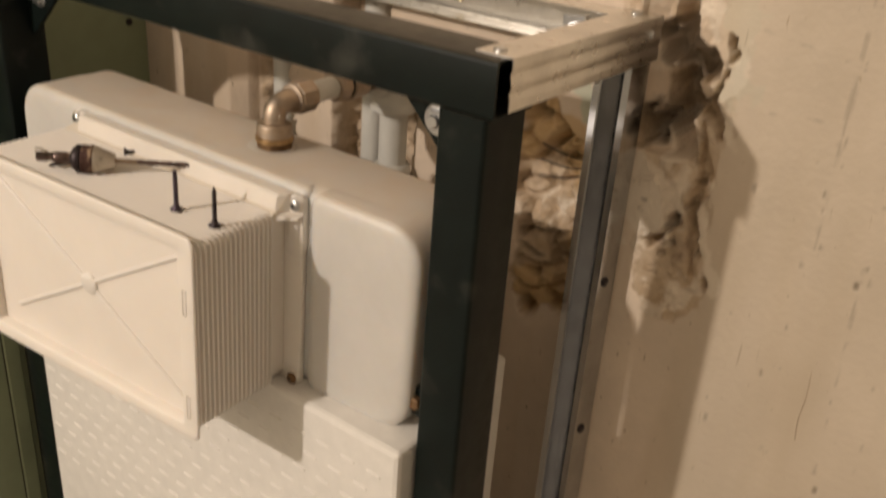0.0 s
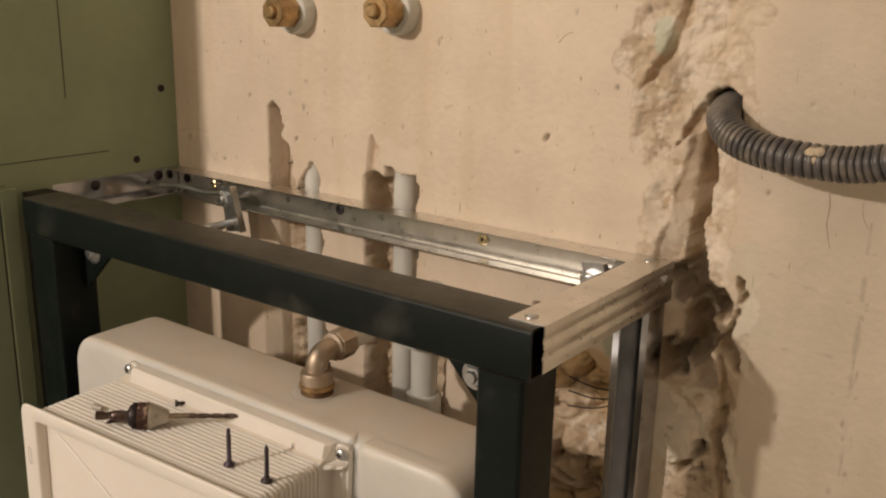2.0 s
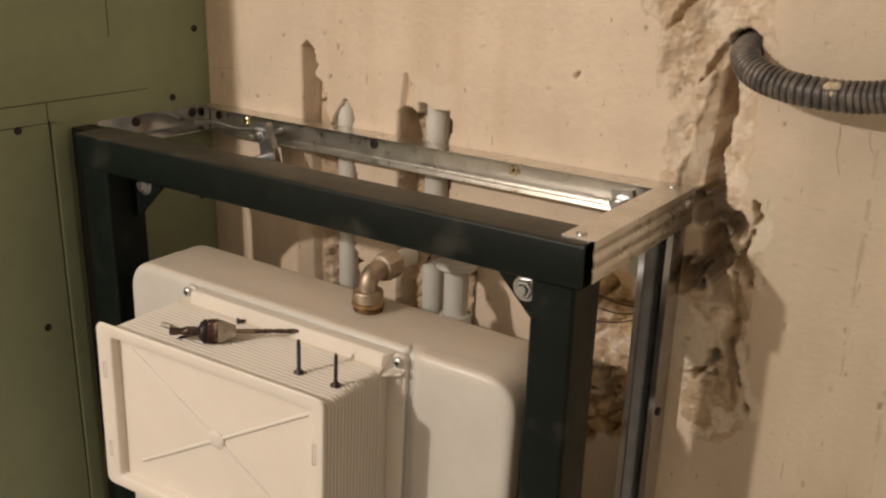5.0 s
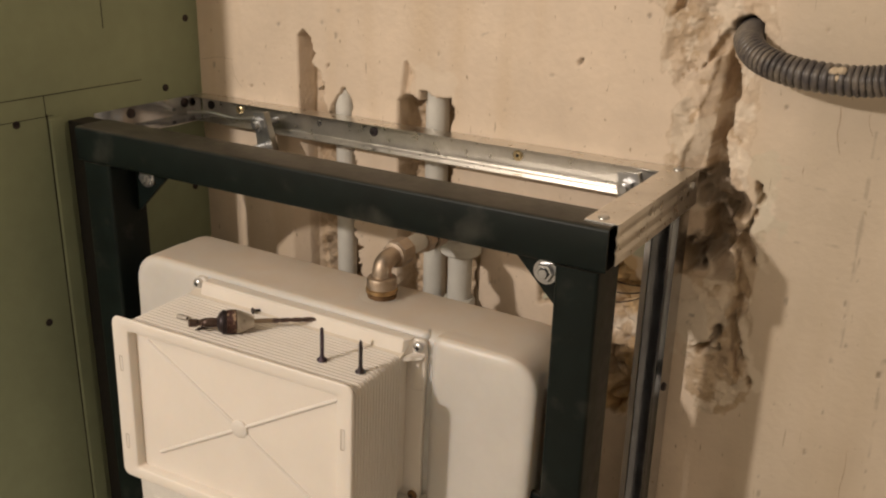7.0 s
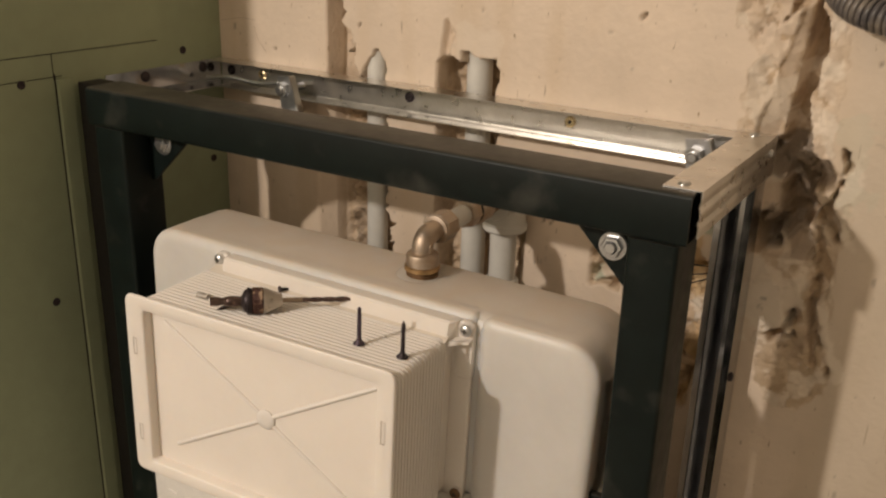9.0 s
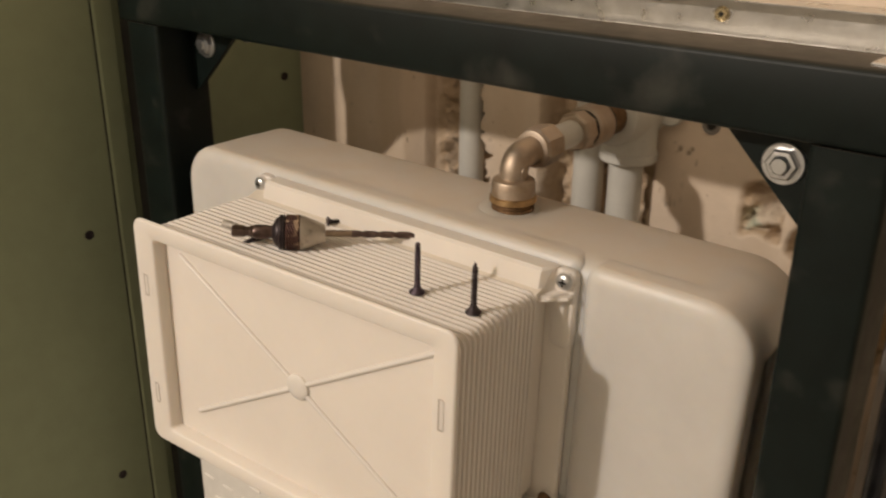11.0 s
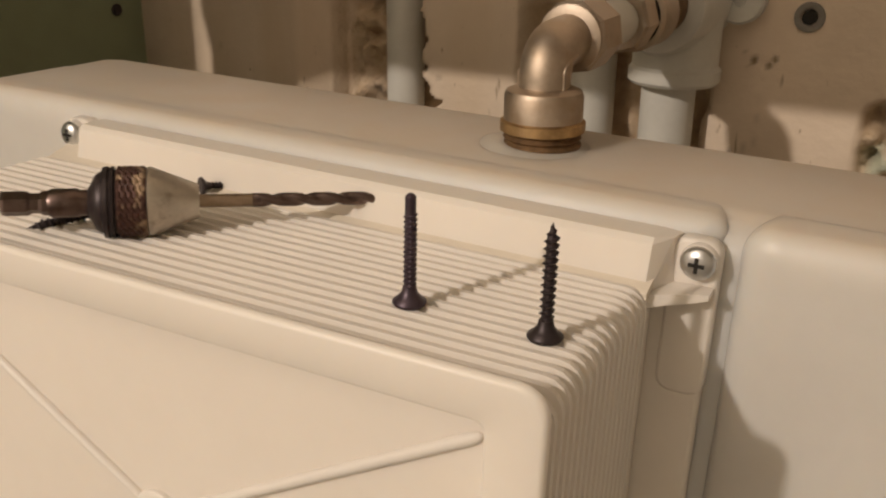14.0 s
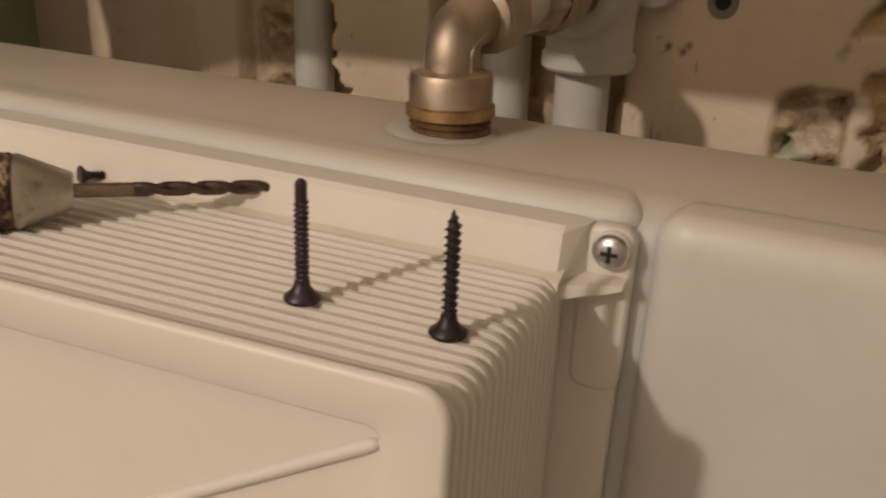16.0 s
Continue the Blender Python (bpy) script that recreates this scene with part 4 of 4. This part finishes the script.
for sx in (-1, 1):
    edge = [Vector((EX + sx * 0.0079, EY - 0.0028, AX + z)) for z in (-0.0130, -0.0100, -0.0070)]
    if sx > 0:
        edge += [Vector((EX + 0.0082, EY - 0.0008, AX - 0.0045)), Vector((EX + 0.0083, EY + 0.0060, AX - 0.0025))]
    smooth(part("forging_seam", sweep(curve_points(edge, 12), [0.0004] * 12, 8), M_NICKEL, elbow), 60)
smooth(part("end_ring", lathe([(0, 0.0090), (0.0008, 0.0112), (0.0024, 0.0112), (0.003, 0.0098)], along_run(0.0165), RUN, 28), M_NICKEL, elbow), 40)
part("hexagon", lathe([(0.0, 0.0112), (0.0010, 0.0124), (0.0150, 0.0124), (0.0160, 0.0112)], along_run(0.0195), RUN, 8, turn=0.25), M_NICKEL, elbow)
smooth(part("pipe_stub", lathe([(0, 0.0082), (0.03, 0.0082)], along_run(0.036), RUN, 20), M_PIPE, elbow), 40)
smooth(part("gasket", lathe([(0, 0.0118), (0.0012, 0.0118)], along_run(0.0722), RUN, 24), M_DARK, elbow), 40)
part("hexagon", lathe([(0, 0.0112), (0.001, 0.0124), (0.011, 0.0124), (0.012, 0.0112)], along_run(0.060), RUN, 8, turn=0.1), M_NICKEL, elbow)
smooth(part("union_nut", lathe([(0, 0.0110), (0.001, 0.0136), (0.016, 0.0138), (0.0175, 0.0128)], along_run(0.0734), RUN, 28), M_NICKEL, elbow), 40)
smooth(part("gasket", lathe([(0, 0.0128), (0.0016, 0.0128)], along_run(0.0908), RUN, 24), M_DARK, elbow), 40)
smooth(part("thread", lathe([(0, 0.0115), (0.03, 0.0115)], along_run(0.092), RUN, 20), M_RUST, elbow), 40)


def capped_outlet(x, z):
    c = empty("capped_outlet", None, "white wall outlet closed with a brass plug", "pipe fitting", "capped outlets")
    smooth(part("sleeve", lathe([(-0.01, 0.0200), (0.010, 0.0200), (0.0125, 0.0185), (0.0125, 0.0130)], (x, 0, z), (0, -1, 0), 32), M_PIPE, c), 40)
    pl = part("plug", lathe([(0.010, 0.0130), (0.0105, 0.0142), (0.0330, 0.0142), (0.0345, 0.0130)], (x, 0, z), (0, -1, 0), 8, turn=0.4), M_BRASS, c, "brass plug")
    smooth(part("plug_tip", lathe([(0.034, 0.0065), (0.0385, 0.0060), (0.0397, 0.0045)], (x, 0, z), (0, -1, 0), 12), M_BRASS, pl), 30)


capped_outlet(0.190, 1.317)
capped_outlet(0.311, 1.321)

# ---- corrugated conduit ----
conduit = empty("corrugated_conduit", None, "grey corrugated plastic conduit coming out of the wall", "conduit")
pts = curve_points([(0.597, 0.060, 1.264), (0.596, 0.018, 1.264), (0.600, -0.008, 1.258), (0.617, -0.030, 1.2495), (0.645, -0.041, 1.2440), (0.683, -0.045, 1.2425), (0.715, -0.048, 1.248), (0.760, -0.055, 1.266), (0.82, -0.06, 1.31), (0.90, -0.05, 1.40), (0.97, 0.02, 1.52)], 760)
radii = [0.0092 + 0.0022 * math.sin(math.pi * (k % 11) / 10) ** 0.4 for k in range(760)]
smooth(part("hose", sweep(pts, radii, 20), M_GREY, conduit), 25)
def crumb(at, size, seed):
    bm = bmesh.new()
    bmesh.ops.create_icosphere(bm, subdivisions=2, radius=1)
    for v in bm.verts:
        f = 1 + 0.35 * noise.noise(v.co * 1.7 + Vector((seed, 0, 0)))
        v.co = Vector((v.co.x * size[0] * f, v.co.y * size[1] * f, v.co.z * size[2] * f)) + Vector(at)
    return bm


for k, dx, dz in ((356, 0.0, 0.0075), (361, 0.001, 0.003), (366, 0.0, 0.0085)):
    c = pts[k]
    part("mortar_splash", crumb((c.x + dx, c.y - 0.0082, c.z + dz - 0.001), (0.0035, 0.0028, 0.0030), k), M_MORTAR, conduit, "dried mortar splash")

# ---- on the box: drill chuck, screws ----
UP = (SEAT @ Vector((0, -0.05, BZ1))).z


def threaded(length, r_core, r_crest, pitch, seg=14, taper=True):
    """A single-start thread along z from 0 to length."""
    rings = []
    for k in range(int(length / pitch * 6) + 1):
        z = k * pitch / 6
        ring = []
        for i in range(seg):
            ph = (z / pitch - i / seg) % 1.0
            crest = max(0.0, 1 - abs(ph - 0.5) / 0.22)
            end = min(1.0, (length - z) / (length * 0.16)) if taper else 1.0
            ring.append((max(0.0001, (r_core + (r_crest - r_core) * crest) * end) * math.cos(2 * math.pi * i / seg), max(0.0001, (r_core + (r_crest - r_core) * crest) * end) * math.sin(2 * math.pi * i / seg), z))
        rings.append(ring)
    return loft(rings)


def drywall_screw(m, label, length=0.0262, drill=False, mtl=None):
    """Stands on its flat head; the bugle head widens downwards."""
    root = empty("drywall_screw", m, label, "screw", "loose screws")
    a = mtl or M_BLACK
    smooth(part("head", lathe([(0, 0.0008), (0, 0.0038), (0.0006, 0.0042), (0.0011, 0.0041), (0.0020, 0.0029), (0.0032, 0.0020), (0.0048, 0.0016)], (0, 0, 0), (0, 0, 1), 24), a, root), 45)
    sh = part("shank", threaded(length - 0.0046 - (0.0045 if drill else 0), 0.00115 if not drill else 0.00135, 0.0019 if not drill else 0.0018, 0.0017 if not drill else 0.00125, 14, not drill), a, root)
    sh.location = (0, 0, 0.0046)
    if drill:
        smooth(part("drill_point", lathe([(0, 0.00135), (0.0042, 0.00135), (0.0050, 0.0006)], (0, 0, length - 0.0049), (0, 0, 1), 10), a, root), 30)
    return root


M_PURPLE = mat("tinted_screw", (0.075, 0.055, 0.072), 0.40, 0.6, 0.2, 300)
drywall_screw(pose(0.3676, -0.2487, 1.0201, 0, 1, 0), "self-drilling black screw standing on its head", 0.0278, True, M_PURPLE)
drywall_screw(pose(0.4024, -0.2464, 1.0191, 0, 1, 40), "black pointed drywall screw standing on its head", 0.0278)

chuck = empty("drill_chuck", None, "worn steel keyless chuck adapter with a twist drill bit", "drill chuck")
P0, AXIS = Vector((0.2547, -0.2771, 1.0331)), Vector((0.699, 0.715, -0.052)).normalized()
CH = lambda d: P0 + AXIS * d
part("hex_shank", lathe([(0, 0.0030), (0.001, 0.0034), (0.0065, 0.0034), (0.0075, 0.0028), (0.0095, 0.0028), (0.0105, 0.0034), (0.0125, 0.0034)], P0, AXIS, 6), M_BIT, chuck)
smooth(part("neck", lathe([(0.0120, 0.0036), (0.0128, 0.0040), (0.0195, 0.0040), (0.0200, 0.0036), (0.0230, 0.0036)], P0, AXIS, 24), M_BIT, chuck), 40)
smooth(part("rear_dome", lathe([(0.0222, 0.0040), (0.0230, 0.0052), (0.0240, 0.0074), (0.0252, 0.0084), (0.0262, 0.0086)], P0, AXIS, 32), M_BLACK, chuck), 50)
smooth(part("collar", lathe([(0.0260, 0.0088), (0.0263, 0.0098), (0.0276, 0.0100), (0.0278, 0.0096), (0.0282, 0.0096), (0.0284, 0.0100), (0.0292, 0.0099), (0.0294, 0.0090), (0.0300, 0.0090)], P0, AXIS, 36), M_BLACK, chuck), 40)
side_v = AXIS.orthogonal().normalized()
up_v = AXIS.cross(side_v)
rings = []
for k in range(17):
    d = 0.0298 + 0.0082 * k / 16
    edge = -0.0005 if k in (0, 16) else 0.0
    ring = []
    for i in range(64):
        a = 2 * math.pi * i / 64
        tooth = 0.00034 if ((i + k) % 3 == 0 or (i - k) % 3 == 0) and 0 < k < 15 else 0.0
        ring.append(CH(d) + (side_v * math.cos(a) + up_v * math.sin(a)) * (0.0097 + edge + tooth))
    rings.append(ring)
part("knurled_ring", loft(rings), M_KNURL, chuck, "rusty knurled ring")
smooth(part("cone", lathe([(0.0378, 0.0093), (0.0381, 0.0098), (0.0392, 0.0097), (0.0512, 0.0050), (0.0517, 0.0046), (0.0517, 0.0020)], P0, AXIS, 32), M_CHUCK, chuck), 30)
bitp = smooth(part("drill_bit", lathe([(0.050, 0.0019), (0.0665, 0.0019)], P0, AXIS, 16), M_BITSHANK, chuck), 40)
rings = []
for k in range(90):
    d = 0.0665 + 0.0408 * k / 89
    tw = d * 2 * math.pi / 0.0190
    end = min(1.0, (0.1076 - d) / 0.0015)
    ring = []
    for i in range(16):
        a = 2 * math.pi * i / 16
        flute = max(0.0, math.cos(2 * (a - tw))) ** 0.7
        r = 0.0020 * (1 - 0.40 * flute) * max(end, 0.1)
        ring.append(CH(d) + (side_v * math.cos(a) + up_v * math.sin(a)) * r)
    rings.append(ring)
smooth(part("fluted_tip", loft(rings), M_BIT, bitp), 60)
# loose screws under the chuck
lie = Matrix.Translation((0.2650, -0.2432, UP + 0.0042)) @ Vector((-0.44, -0.89, -0.085)).to_track_quat("Z", "Y").to_matrix().to_4x4()
drywall_screw(lie, "black drywall screw lying under the drill chuck", 0.0290)
lie = Matrix.Translation((0.2660, -0.2160, UP + 0.0030)) @ Vector((0.45, 0.87, -0.10)).to_track_quat("Z", "Y").to_matrix().to_4x4()
drywall_screw(lie @ Matrix.Scale(0.72, 4), "short dark screw lying beside the drill bit", 0.0170)
plug = empty("wall_plug", None, "small pale plastic wall plug lying behind the drill shank", "wall plug")
smooth(part("sleeve", lathe([(0, 0.0014), (0.0008, 0.0024), (0.0060, 0.0026), (0.0068, 0.0021), (0.0105, 0.0020), (0.0108, 0.0010)], (0.2222, -0.2588, UP + 0.0029), (1.00, 0.10, 0.0), 16), M_ANCHOR_PALE, plug), 40)

# wire ends that stick out of the broken wall
wires = empty("wire_ends", None, "thin dark wire ends sticking out of the broken plaster", "wire")
for z0, z1, z2 in ((1.034, 1.040, 1.046), (1.030, 1.031, 1.034), (1.027, 1.023, 1.021)):
    smooth(part("strand", sweep(curve_points([(0.540, 0.012, z0), (0.522, -0.010, z1), (0.500, -0.016, z2)], 8), [0.0006] * 8, 6), M_BLACK, wires), 60)
